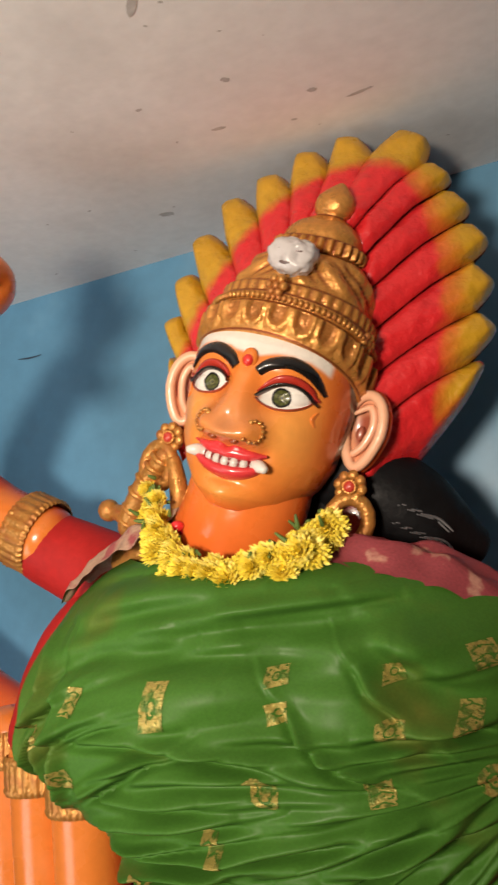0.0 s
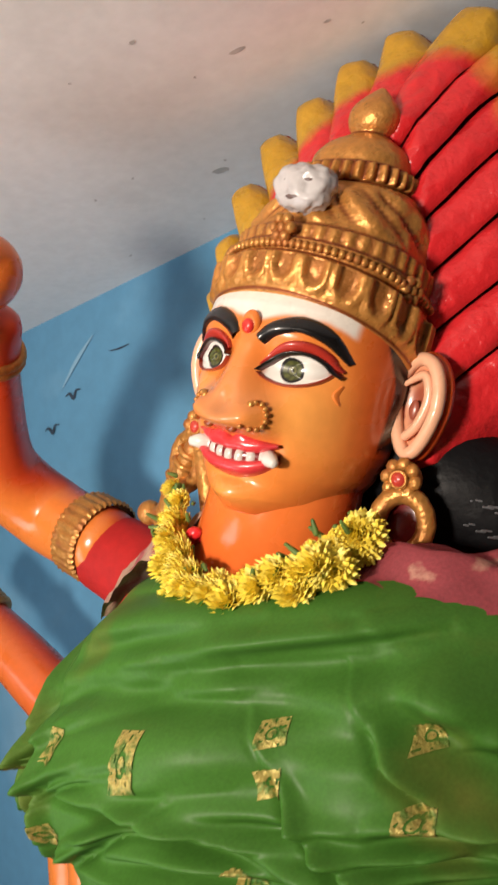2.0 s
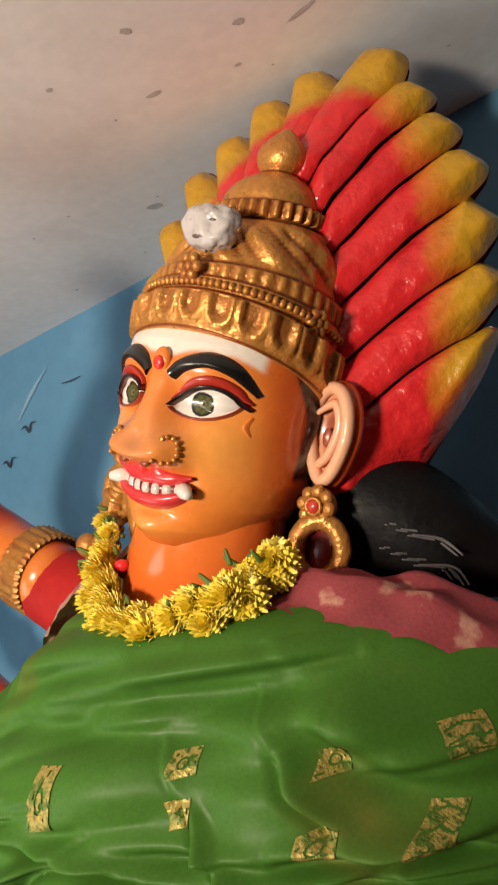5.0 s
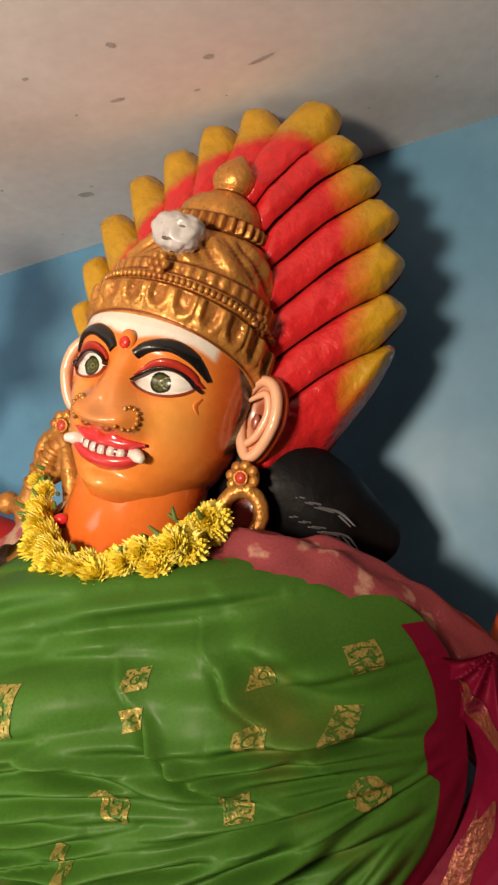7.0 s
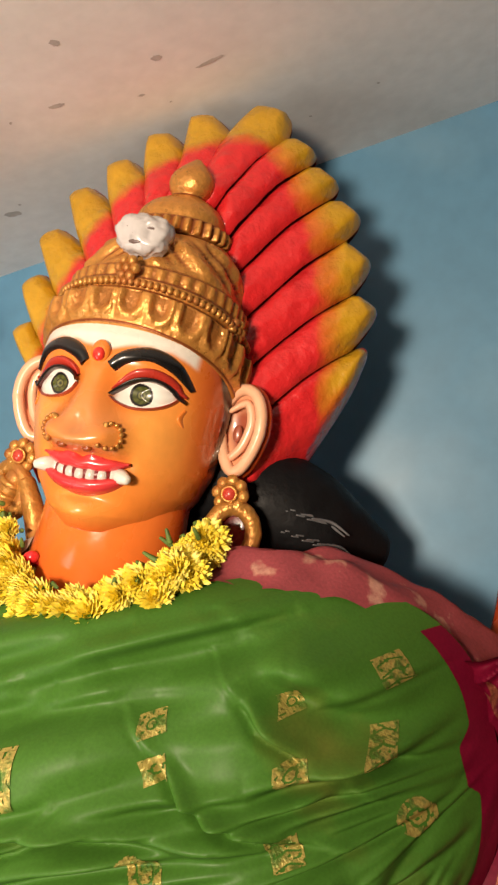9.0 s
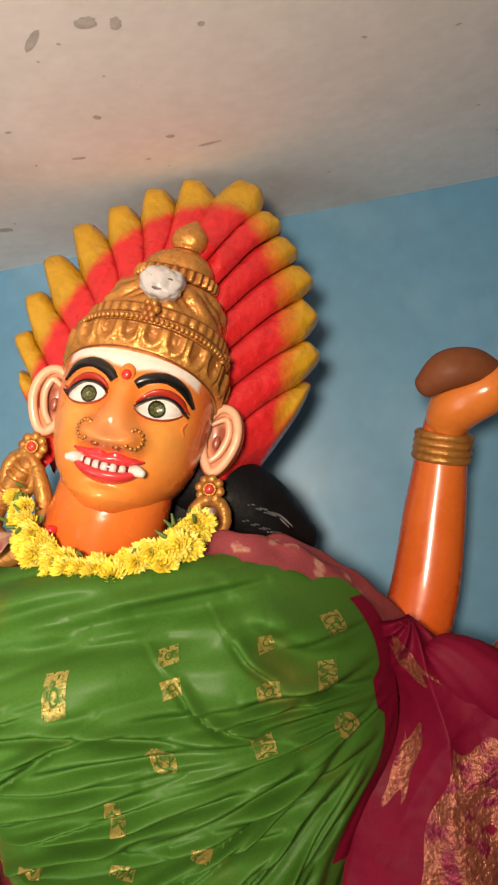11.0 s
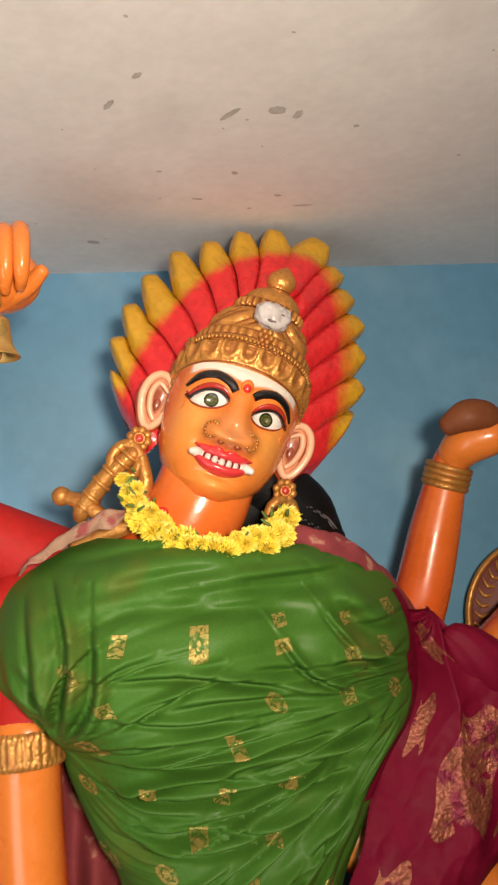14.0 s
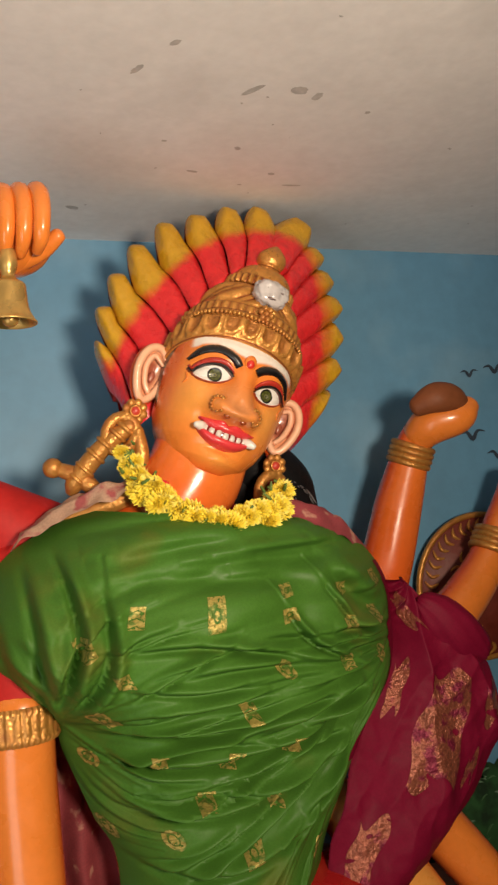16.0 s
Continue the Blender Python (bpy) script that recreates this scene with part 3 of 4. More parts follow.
for i, ((ax, az, bx, bz), (cx, cz, dx, dz), (tx, tz)) in enumerate(zip(GROOVES, GROOVES[1:], TIPS)):
    reach = 0.95
    a0, a1 = np.array((ax, az)), np.array((cx, cz))
    o0, o1 = a0 + reach * (np.array((bx - 0.007, bz)) - a0), a1 + reach * (np.array((dx - 0.007, dz)) - a1)
    mid, half = (o0 + o1) / 2, (o1 - o0) / 2
    tip = np.array((tx if i == 8 else tx - 0.010, tz))
    bow = 0.007 * np.array((a0[1] - tip[1], tip[0] - a0[0])) / np.linalg.norm(tip - a0)
    axis = (tip - mid) / np.linalg.norm(tip - mid)
    axis = axis + (tip - (a0 + a1) / 2) / np.linalg.norm(tip - (a0 + a1) / 2)
    axis = axis / np.linalg.norm(axis)
    square = np.array((axis[1], -axis[0])) * min(0.036 if i == 8 else 0.026, np.linalg.norm(half))
    if i in (0, 14):
        square = half * 0.6
    sgn = 1 if i > 8 else -1 if i < 8 else 0.3

    def petal(u, v, a0=a0, a1=a1, o0=o0, o1=o1, tip=tip, mid=mid, half=half, bow=bow, square=square, sgn=sgn, i=i):
        t = 2 * v - 1
        if u < NECK:
            s = -0.45 + 1.45 * u / NECK
            e0, e1 = a0 + (o0 - a0) * s, a1 + (o1 - a1) * s
            q = (e0 + e1) / 2 + (e1 - e0) / 2 * t * 1.04
            r = abs(t)
            s *= 0.80
        else:
            b = (u - NECK) / (1 - NECK)
            b = (1 - (1 - b) ** 2.4) * math.pi / 2
            k = max(0.0, math.cos(b)) ** 0.58
            q = mid + (tip - mid) * math.sin(b) + (half * (1 - math.sin(b)) + square * math.sin(b)) * t * 1.04 * k
            r = max(abs(t), math.sin(b) ** 1.6)
            s = 0.80 + 0.20 * math.sin(b)
        q = q + bow * (1 if sgn > 0 else -1) * math.sin(math.pi * min(1, max(0, s)))
        wob = noise.noise((q[0] * 26, q[1] * 26, i))
        deep = 0.006 + 0.022 * smooth(0.40, 0.95, s)
        y = 0.030 + 0.072 * max(0.0, s) ** 0.9 - 0.008 * (1 - t * t) + deep * r ** 5 - 0.006 * sgn * t + 0.0025 * wob + 0.0012 * noise.noise((q[0] * 90, q[1] * 90, i))
        if i in (0, 14):
            y += 0.010 * smooth(0.2, 1.0, (t if i else -t)) * s
        e = s + 0.045 * noise.noise((q[0] * 60, q[1] * 60, i)) + 0.02 * wob - 0.02 * abs(t)
        if i == 14:
            e -= 0.30 * smooth(-0.7, 0.7, t)
        elif i == 0:
            e -= 0.22 * smooth(0.7, -0.7, t)
        elif i < 9:
            e += 0.045
        edge = (0.58, 0.80) if i > 8 else (0.66, 0.77)
        c = mixc(RED, (0.62, 0.13, 0.02), smooth(edge[0] - 0.07, edge[0] + 0.03, e))
        c = mixc(c, YELLOW, smooth(*edge, e))
        # shade of the grooves put into the colour: petal edges darken to deep red
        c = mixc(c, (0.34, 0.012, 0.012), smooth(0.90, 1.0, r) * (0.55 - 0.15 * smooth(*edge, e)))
        return (q[0], y, q[1]), c
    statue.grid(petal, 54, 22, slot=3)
    # back of the petal
    statue.grid(lambda u, v, f=petal: ((lambda p: (p[0], 0.125 if u > 0.5 else 0.09, p[2]))(f(u, v)[0]), DARKRED), 20, 8, slot=3)

# neck, hair and body
statue.at = HEAD
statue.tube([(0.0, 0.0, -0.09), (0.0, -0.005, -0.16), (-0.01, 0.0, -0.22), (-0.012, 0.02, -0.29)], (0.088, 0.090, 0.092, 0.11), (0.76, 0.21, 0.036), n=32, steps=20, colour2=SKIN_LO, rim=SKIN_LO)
statue.ring((0.0, -0.002, -0.166), (0, -0.1, 1), 0.084, 0.085, 0.006, SKIN, slot=0, nu=40, nv=10)
statue.at = Matrix.Identity(4)
statue.tube([(-0.32, 1.09, 1.84), (-0.235, 1.11, 1.765), (-0.19, 1.14, 1.725), (-0.15, 1.165, 1.695)], (0.07, 0.074, 0.060, 0.035), BLACK, slot=2, n=32, steps=30)
statue.ball((-0.32, 1.09, 1.80), (0.12, 0.045, 0.12), BLACK, slot=2, nu=24, nv=16)
statue.ball((-0.42, 1.04, 1.52), (0.30, 0.19, 0.22), BLOUSE, slot=5, nu=36, nv=20)
statue.ball((-0.42, 1.06, 1.20), (0.19, 0.13, 0.36), SKIN_LO, nu=32, nv=18)
statue.ball((-0.40, 1.00, 0.92), (0.38, 0.26, 0.16), BLOUSE, nu=32, nv=18)


# grey streak highlights of the hair, drawn as thin coloured strands
for k in range(16):
    x, z = -0.235 + 0.006 * (k % 8), 1.775 - 0.008 * (k // 2)
    statue.tube([(x, 1.036, z), (x + 0.018, 1.050 + 0.002 * k, z - 0.010), (x + 0.034, 1.072, z - 0.030)], (0.001, 0.0022, 0.001), (0.16, 0.16, 0.17), n=6, steps=8)


def limb(points, radii, bands=(), c1=SKIN, c2=None):
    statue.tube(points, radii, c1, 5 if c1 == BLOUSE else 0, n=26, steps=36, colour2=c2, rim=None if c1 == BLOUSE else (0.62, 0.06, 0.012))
    for s, r, wide, count in bands:
        p = curve(points, s)
        d = np.array(curve(points, min(1, s + 0.03))) - np.array(curve(points, max(0, s - 0.03)))
        d = d / np.linalg.norm(d)
        for k in range(count):
            c = p + d * wide * (k - (count - 1) / 2)
            statue.ring(tuple(c), tuple(d), r, r, wide * 0.62, slot=1, nu=36, nv=8, wob=0.05 if count < 3 else 0.0)


def armlet(c, d, r, wide):
    """A wide gilded band with ribs and beaded edges."""
    q = Vector(d).to_track_quat("Z", "Y")

    def fn(u, v):
        a, t = 2 * math.pi * u, 2 * v - 1
        k = r + 0.006 * (1 - abs(t) ** 4) + (0.003 * abs(math.sin(a * 13)) if abs(t) < 0.6 else 0.004 + 0.002 * math.sin(a * 40))
        return tuple(Vector(c) + q @ Vector((k * math.cos(a), k * math.sin(a), wide * t / 2)))
    statue.grid(fn, 160, 14, slot=1, close=True)


# raised arm with bangles and a closed fist
limb([(-0.03, 1.16, 1.42), (0.045, 1.19, 1.56), (0.095, 1.19, 1.71), (0.132, 1.17, 1.835), (0.15, 1.13, 1.885)], (0.062, 0.060, 0.054, 0.041, 0.036), [(0.70, 0.045, 0.013, 4)], SKIN_LO, SKIN)
statue.tube([(0.138, 1.15, 1.858), (0.160, 1.12, 1.882), (0.205, 1.09, 1.893), (0.232, 1.085, 1.915)], (0.040, 0.047, 0.040, 0.024), SKIN, n=20, steps=16)
statue.tube([(0.100, 1.085, 1.915), (0.135, 1.068, 1.932), (0.180, 1.070, 1.932), (0.222, 1.085, 1.916)], (0.022, 0.034, 0.031, 0.016), (0.20, 0.062, 0.022), 5, n=20, steps=18, flat=0.8)
# lower arm on the same side, behind the drape
limb([(0.10, 1.18, 1.36), (0.22, 1.20, 1.44), (0.33, 1.22, 1.54), (0.40, 1.22, 1.66), (0.44, 1.20, 1.74)], (0.056, 0.055, 0.048, 0.042, 0.05), [(0.60, 0.050, 0.014, 4)], SKIN)
# two arms that come out under the drape
limb([(-0.06, 1.10, 1.18), (0.04, 1.06, 1.06), (0.16, 1.00, 0.90), (0.20, 0.98, 0.84)], (0.050, 0.055, 0.05, 0.045), (), SKIN)
limb([(-0.18, 1.08, 1.14), (-0.08, 1.03, 1.02), (0.03, 0.98, 0.86)], (0.050, 0.055, 0.05), (), SKIN_HI)
# arm with the bell
limb([(-0.62, 1.08, 1.64), (-0.76, 1.09, 1.715), (-0.87, 1.08, 1.775)], (0.085, 0.075, 0.066), (), BLOUSE)
limb([(-0.70, 1.08, 1.66), (-0.80, 1.06, 1.58), (-0.84, 1.01, 1.46)], (0.08, 0.08, 0.072), (), BLOUSE)
limb([(-0.86, 1.07, 1.785), (-0.98, 1.06, 1.85), (-1.00, 0.98, 1.94), (-0.89, 0.90, 2.05), (-0.80, 0.86, 2.11)], (0.062, 0.066, 0.062, 0.050, 0.040), [(0.86, 0.046, 0.012, 2)], SKIN)
armlet((-0.885, 1.07, 1.80), (-0.85, -0.05, 0.45), 0.064, 0.055)
statue.ball((-0.745, 0.80, 2.155), (0.070, 0.062, 0.055), SKIN, nu=24, nv=14)
for k in range(4):
    x, y = -0.770 + 0.024 * k, 0.758 - 0.006 * k
    statue.tube([(x - 0.012, y + 0.05, 2.205), (x, y + 0.005, 2.214), (x + 0.006, y - 0.022, 2.185), (x + 0.004, y - 0.020, 2.140), (x - 0.002, y + 0.006, 2.112 + 0.004 * k)], (0.015, 0.0145, 0.013, 0.0115, 0.008), SKIN, n=12, steps=16)
statue.tube([(-0.76, 0.80, 2.11), (-0.70, 0.775, 2.13), (-0.668, 0.755, 2.152)], (0.018, 0.015, 0.011), SKIN, n=12, steps=12)
# three hanging arms side by side, each with a wide armlet
limb([(-0.68, 1.04, 1.60), (-0.745, 1.03, 1.52), (-0.755, 1.00, 1.42)], (0.07, 0.070, 0.066), (), BLOUSE)
limb([(-0.80, 1.07, 1.60), (-0.85, 1.06, 1.53), (-0.86, 1.04, 1.44)], (0.07, 0.070, 0.066), (), BLOUSE)
for x, y, z in ((-0.757, 0.985, 1.392), (-0.858, 1.010, 1.412), (-0.955, 1.045, 1.440)):
    limb([(x, y, z + 0.03), (x, y - 0.005, z - 0.10), (x + 0.008, y - 0.02, z - 0.26), (x + 0.02, y - 0.04, z - 0.42)], (0.056, 0.057, 0.055, 0.048), (), SKIN)
    armlet((x, y, z), (0.02, -0.1, -1), 0.056, 0.060)
# far arm with a bracelet
limb([(-0.85, 1.12, 1.40), (-1.05, 1.14, 1.47), (-1.21, 1.12, 1.60), (-1.30, 1.09, 1.70), (-1.38, 1.06, 1.78)], (0.07, 0.06, 0.055, 0.045, 0.05), [(0.72, 0.052, 0.014, 3)], SKIN_LO, SKIN)
# gilded bracket from the ear down to the shoulder
statue.tube([(-0.546, 0.972, 1.885), (-0.60, 0.985, 1.845), (-0.642, 1.0, 1.795), (-0.652, 1.01, 1.775)], (0.015, 0.017, 0.018, 0.012), slot=1, n=16, steps=24)
for k in range(6):
    statue.ring(tuple(curve([(-0.555, 0.975, 1.88), (-0.60, 0.985, 1.845), (-0.642, 1.0, 1.795)], k / 5)), (-0.7, 0.1, -0.7), 0.017, 0.017, 0.0045, slot=1, nu=18, nv=6)
statue.tube([(-0.61, 0.99, 1.772), (-0.64, 1.0, 1.80), (-0.675, 1.008, 1.816)], (0.014, 0.016, 0.012), slot=1, n=14, steps=14)
statue.ball((-0.683, 1.008, 1.818), 0.018, slot=1, nu=14, nv=10)
statue.tube([(-0.535, 0.97, 1.875), (-0.53, 0.968, 1.83), (-0.54, 0.975, 1.79)], (0.012, 0.014, 0.012), slot=1, n=14, steps=14)
statue.tube([(-0.66, 0.985, 1.735), (-0.60, 0.965, 1.75), (-0.55, 0.955, 1.765)], (0.018, 0.022, 0.02), slot=1, n=14, steps=14, flat=0.6)
statue = tagged(statue.mesh("statue", [M_PAINT, M_GOLD, M_HAIR, M_FLAME, M_GILT, M_MATT]), "painted plaster temple statue with gilded crown and flame-petal halo", "statue")

plinth = tagged(box("plinth", (-0.95, 0.70, 0.0), (0.25, WALL_Y - 0.01, 0.80), M_PLINTH, 0.01), "low plastered plinth under the seated statue", "plinth")


# ---- draped cloth ----
ROWS_CLOTH = [(-0.64, 1.740, -0.17, 1.692, 0.855, 0.97), (-0.765, 1.672, -0.080, 1.615, 0.795, 1.00), (-0.822, 1.585, -0.044, 1.548, 0.733, 1.01), (-0.822, 1.505, -0.042, 1.485, 0.735, 1.01),
              (-0.755, 1.430, -0.048, 1.425, 0.758, 1.00), (-0.705, 1.385, -0.070, 1.370, 0.790, 0.99), (-0.688, 1.330, -0.118, 1.300, 0.822, 0.99), (-0.645, 1.220, -0.178, 1.190, 0.838, 0.99),
              (-0.605, 1.120, -0.235, 1.050, 0.838, 0.99), (-0.610, 0.860, -0.220, 0.830, 0.800, 0.99)]


def crease(t):
    return 1 - abs(math.sin(t))


# folds: sharp creases that run towards the two gathers at the armpits
FX, FZ = np.meshgrid(np.linspace(-0.90, 0.02, 420), np.linspace(0.80, 1.80, 460), indexing="ij")
FOLDS = np.zeros_like(FX)


def flow(x, z):
    """The way in which the cloth is pulled at a place."""
    g1, g2 = np.array((-0.70 - x, 1.39 - z)), np.array((-0.03 - x, 1.46 - z))
    k1 = math.exp(-(np.hypot(*g1) / 0.21) ** 2)
    d = g2 / np.hypot(*g2)
    if z > 1.48:
        d = d * (1 - smooth(1.48, 1.58, z)) + np.array((1.0, 0.03)) * smooth(1.48, 1.58, z)
    e = g1 / np.hypot(*g1)
    if e @ d < 0:
        e = -e
    d = d * (1 - k1) + e * k1
    return d / np.hypot(*d)


def stamp(line, wide, tall):
    """Presses one fold, a ridge beside a valley, into the cloth."""
    pts = np.array(line)
    i0, i1 = np.searchsorted(FX[:, 0], (pts[:, 0].min() - 0.05, pts[:, 0].max() + 0.05))
    j0, j1 = np.searchsorted(FZ[0], (pts[:, 1].min() - 0.05, pts[:, 1].max() + 0.05))
    GX, GZ = FX[i0:i1, j0:j1], FZ[i0:i1, j0:j1]
    best, sd, along = np.full_like(GX, 9.0), np.zeros_like(GX), np.zeros_like(GX)
    way = np.gradient(pts, axis=0)
    across = np.stack((-way[:, 1], way[:, 0]), 1) / np.linalg.norm(way, axis=1)[:, None]
    for j, (p, q) in enumerate(zip(line, line[1:])):
        e = q - p
        t = np.clip(((GX - p[0]) * e[0] + (GZ - p[1]) * e[1]) / (e @ e), 0, 1)
        ux, uz = GX - p[0] - t * e[0], GZ - p[1] - t * e[1]
        dist = np.hypot(ux, uz)
        near = dist < best
        best = np.where(near, dist, best)
        nx, nz = across[j, 0] * (1 - t) + across[j + 1, 0] * t, across[j, 1] * (1 - t) + across[j + 1, 1] * t
        sd = np.where(near, ux * nx + uz * nz + np.sign(ux * nx + uz * nz) * (dist - np.abs(ux * nx + uz * nz)) * np.clip(np.abs(ux * nx + uz * nz) / (dist + 1e-9), 0, 1), sd)
        along = np.where(near, (j + t) / 12, along)
    fade = np.sin(np.pi * np.clip(along, 0.02, 0.98)) ** 0.7
    FOLDS[i0:i1, j0:j1] += tall * fade * (np.exp(-((sd - 0.7 * wide) / wide) ** 2) - 0.95 * np.exp(-((sd + 0.5 * wide) / (0.6 * wide)) ** 2))


fold_rnd = random.Random(23)
for k in range(120):
    x, z = fold_rnd.uniform(-0.80, -0.06), fold_rnd.uniform(0.86, 1.72)
    if k % 4 == 0:
        x, z = -0.70 + fold_rnd.uniform(-0.10, 0.16), 1.40 + fold_rnd.uniform(-0.14, 0.16)
    if k % 5 == 1:
        z = fold_rnd.uniform(1.10, 1.45)
    size = fold_rnd.uniform(0.08, 0.26)
    wide, tall = fold_rnd.uniform(0.003, 0.012), fold_rnd.uniform(0.002, 0.009)
    if z > 1.54:
        tall, wide, size = tall * 0.8, wide * 2.0, size * 1.3
    bend = fold_rnd.uniform(-1.2, 1.2)
    line = [np.array((x, z))]
    for _ in range(12):
        d = flow(*line[-1])
        t = bend * 0.06
        d = np.array((d[0] * math.cos(t) - d[1] * math.sin(t), d[0] * math.sin(t) + d[1] * math.cos(t)))
        line.append(line[-1] + d * size / 12)
    stamp(line, wide, tall)

# the deepest folds, one by one
for wide, tall, *line in ((0.026, 0.013, (-0.235, 1.630), (-0.21, 1.595), (-0.17, 1.565), (-0.12, 1.552), (-0.07, 1.560)), (0.010, 0.012, (-0.22, 1.495), (-0.15, 1.505), (-0.07, 1.515)),
                          (0.012, 0.014, (-0.66, 1.36), (-0.50, 1.33), (-0.35, 1.345), (-0.22, 1.38), (-0.10, 1.45)), (0.012, 0.014, (-0.64, 1.28), (-0.50, 1.245), (-0.38, 1.26), (-0.25, 1.31), (-0.14, 1.38)),
                          (0.012, 0.012, (-0.62, 1.17), (-0.45, 1.15), (-0.30, 1.19), (-0.20, 1.26)), (0.008, 0.008, (-0.60, 1.475), (-0.50, 1.46), (-0.42, 1.465))):
    stamp([np.array(curve(line, k / 12)) for k in range(13)], wide, tall)
for wide, tall, *line in ((0.014, 0.016, (-0.74, 1.66), (-0.72, 1.55), (-0.705, 1.41)), (0.012, 0.016, (-0.69, 1.68), (-0.66, 1.56), (-0.695, 1.41)), (0.014, 0.014, (-0.79, 1.58), (-0.76, 1.48), (-0.71, 1.40)),
                          (0.011, 0.014, (-0.62, 1.62), (-0.625, 1.50), (-0.69, 1.405)), (0.026, 0.010, (-0.60, 1.665), (-0.42, 1.655), (-0.25, 1.665))):
    stamp([np.array(curve(line, k / 12)) for k in range(13)], wide, tall)


# long pulled creases over the bust and the belly
for wide, tall, *line in ((0.009, 0.011, (-0.61, 1.533), (-0.50, 1.530), (-0.40, 1.510), (-0.30, 1.482)), (0.008, 0.010, (-0.60, 1.458), (-0.53, 1.490), (-0.47, 1.518)), (0.010, 0.014, (-0.60, 1.395), (-0.46, 1.387), (-0.36, 1.407), (-0.25, 1.418)),
                          (0.010, 0.014, (-0.32, 1.368), (-0.23, 1.381), (-0.08, 1.412)), (0.008, 0.012, (-0.62, 1.335), (-0.49, 1.366), (-0.42, 1.360)), (0.009, 0.013, (-0.54, 1.290), (-0.41, 1.300), (-0.31, 1.328), (-0.22, 1.342)),
                          (0.010, 0.016, (-0.31, 1.205), (-0.19, 1.290), (-0.10, 1.378)), (0.010, 0.012, (-0.26, 1.516), (-0.17, 1.508), (-0.06, 1.486)), (0.022, 0.010, (-0.65, 1.630), (-0.53, 1.637), (-0.38, 1.622), (-0.26, 1.610))):
    stamp([np.array(curve(line, k / 12)) for k in range(13)], wide, tall)
for wide, tall, *line in ((0.022, 0.010, (-0.60, 1.672), (-0.50, 1.682), (-0.40, 1.685)), (0.007, 0.010, (-0.335, 1.560), (-0.30, 1.508), (-0.23, 1.470)),
                          (0.008, 0.010, (-0.50, 1.284), (-0.40, 1.272), (-0.30, 1.285)), (0.007, 0.007, (-0.256, 1.592), (-0.236, 1.560), (-0.200, 1.520)), (0.009, 0.012, (-0.57, 1.425), (-0.48, 1.432), (-0.38, 1.445))):
    stamp([np.array(curve(line, k / 12)) for k in range(13)], wide, tall)


def fold_at(x, z):
    i, j = (x + 0.90) / 0.92 * 419, (z - 0.80) * 459
    i, j = min(max(i, 0), 417.99), min(max(j, 0), 457.99)
    a, b = int(i), int(j)
    s, t = i - a, j - b
    return (FOLDS[a, b] * (1 - s) + FOLDS[a + 1, b] * s) * (1 - t) + (FOLDS[a, b + 1] * (1 - s) + FOLDS[a + 1, b + 1] * s) * t


def sari(u, v, lift=0.0):
    xl, zl, xr, zr, yc, ye = curve(ROWS_CLOTH, v)
    s = 1 - abs(1 - u / 0.36) ** 2.2 if u < 0.36 else 1 - ((u - 0.36) / 0.64) ** 2.8
    x, z = xl + (xr - xl) * u, zl + (zr - zl) * u
    y = ye - (ye - yc) * s
    wob = noise.noise((x * 5, z * 7, 0.4))
    mid = 0.012 * noise.noise((x * 5 + z * 3, z * 12, 5)) + 0.006 * noise.noise((x * 13, z * 26, 7))
    belly = smooth(1.47, 1.38, z) * 0.010 * crease(27 * (z - 0.34 * x) + 2.5 * wob)
    cleft = 0.022 * math.exp(-((x + 0.345 - 0.25 * (z - 1.5)) / 0.05) ** 2) * smooth(1.42, 1.52, z) * smooth(1.70, 1.60, z)
    fall = 0.02 * smooth(0.06, 0.0, v) ** 2
    return (x, y - (belly + mid + 2.0 * fold_at(x, z)) * min(1, 6 * u, 6 * (1 - u)) + cleft + fall - lift, z)


cloth = tagged(new("draped_sari"), "green silk sari with gold motifs and maroon border draped over statue", "sari")
g = Shape()
g.grid(sari, 260, 330)
g.grid(lambda u, v: tuple(np.array(sari(u, v)) + (0, 0.004, 0)), 100, 120)
g.mesh("drape", [M_SILK], cloth)


def sari_uv(x, z):
    u, v = 0.5, 0.5
    for _ in range(30):
        xl, zl, xr, zr, _, _ = curve(ROWS_CLOTH, v)
        u = min(1, max(0, (x - xl) / (xr - xl)))
        v = min(1, max(0, v - (z - (zl + (zr - zl) * u)) * 0.9))
    return u, v


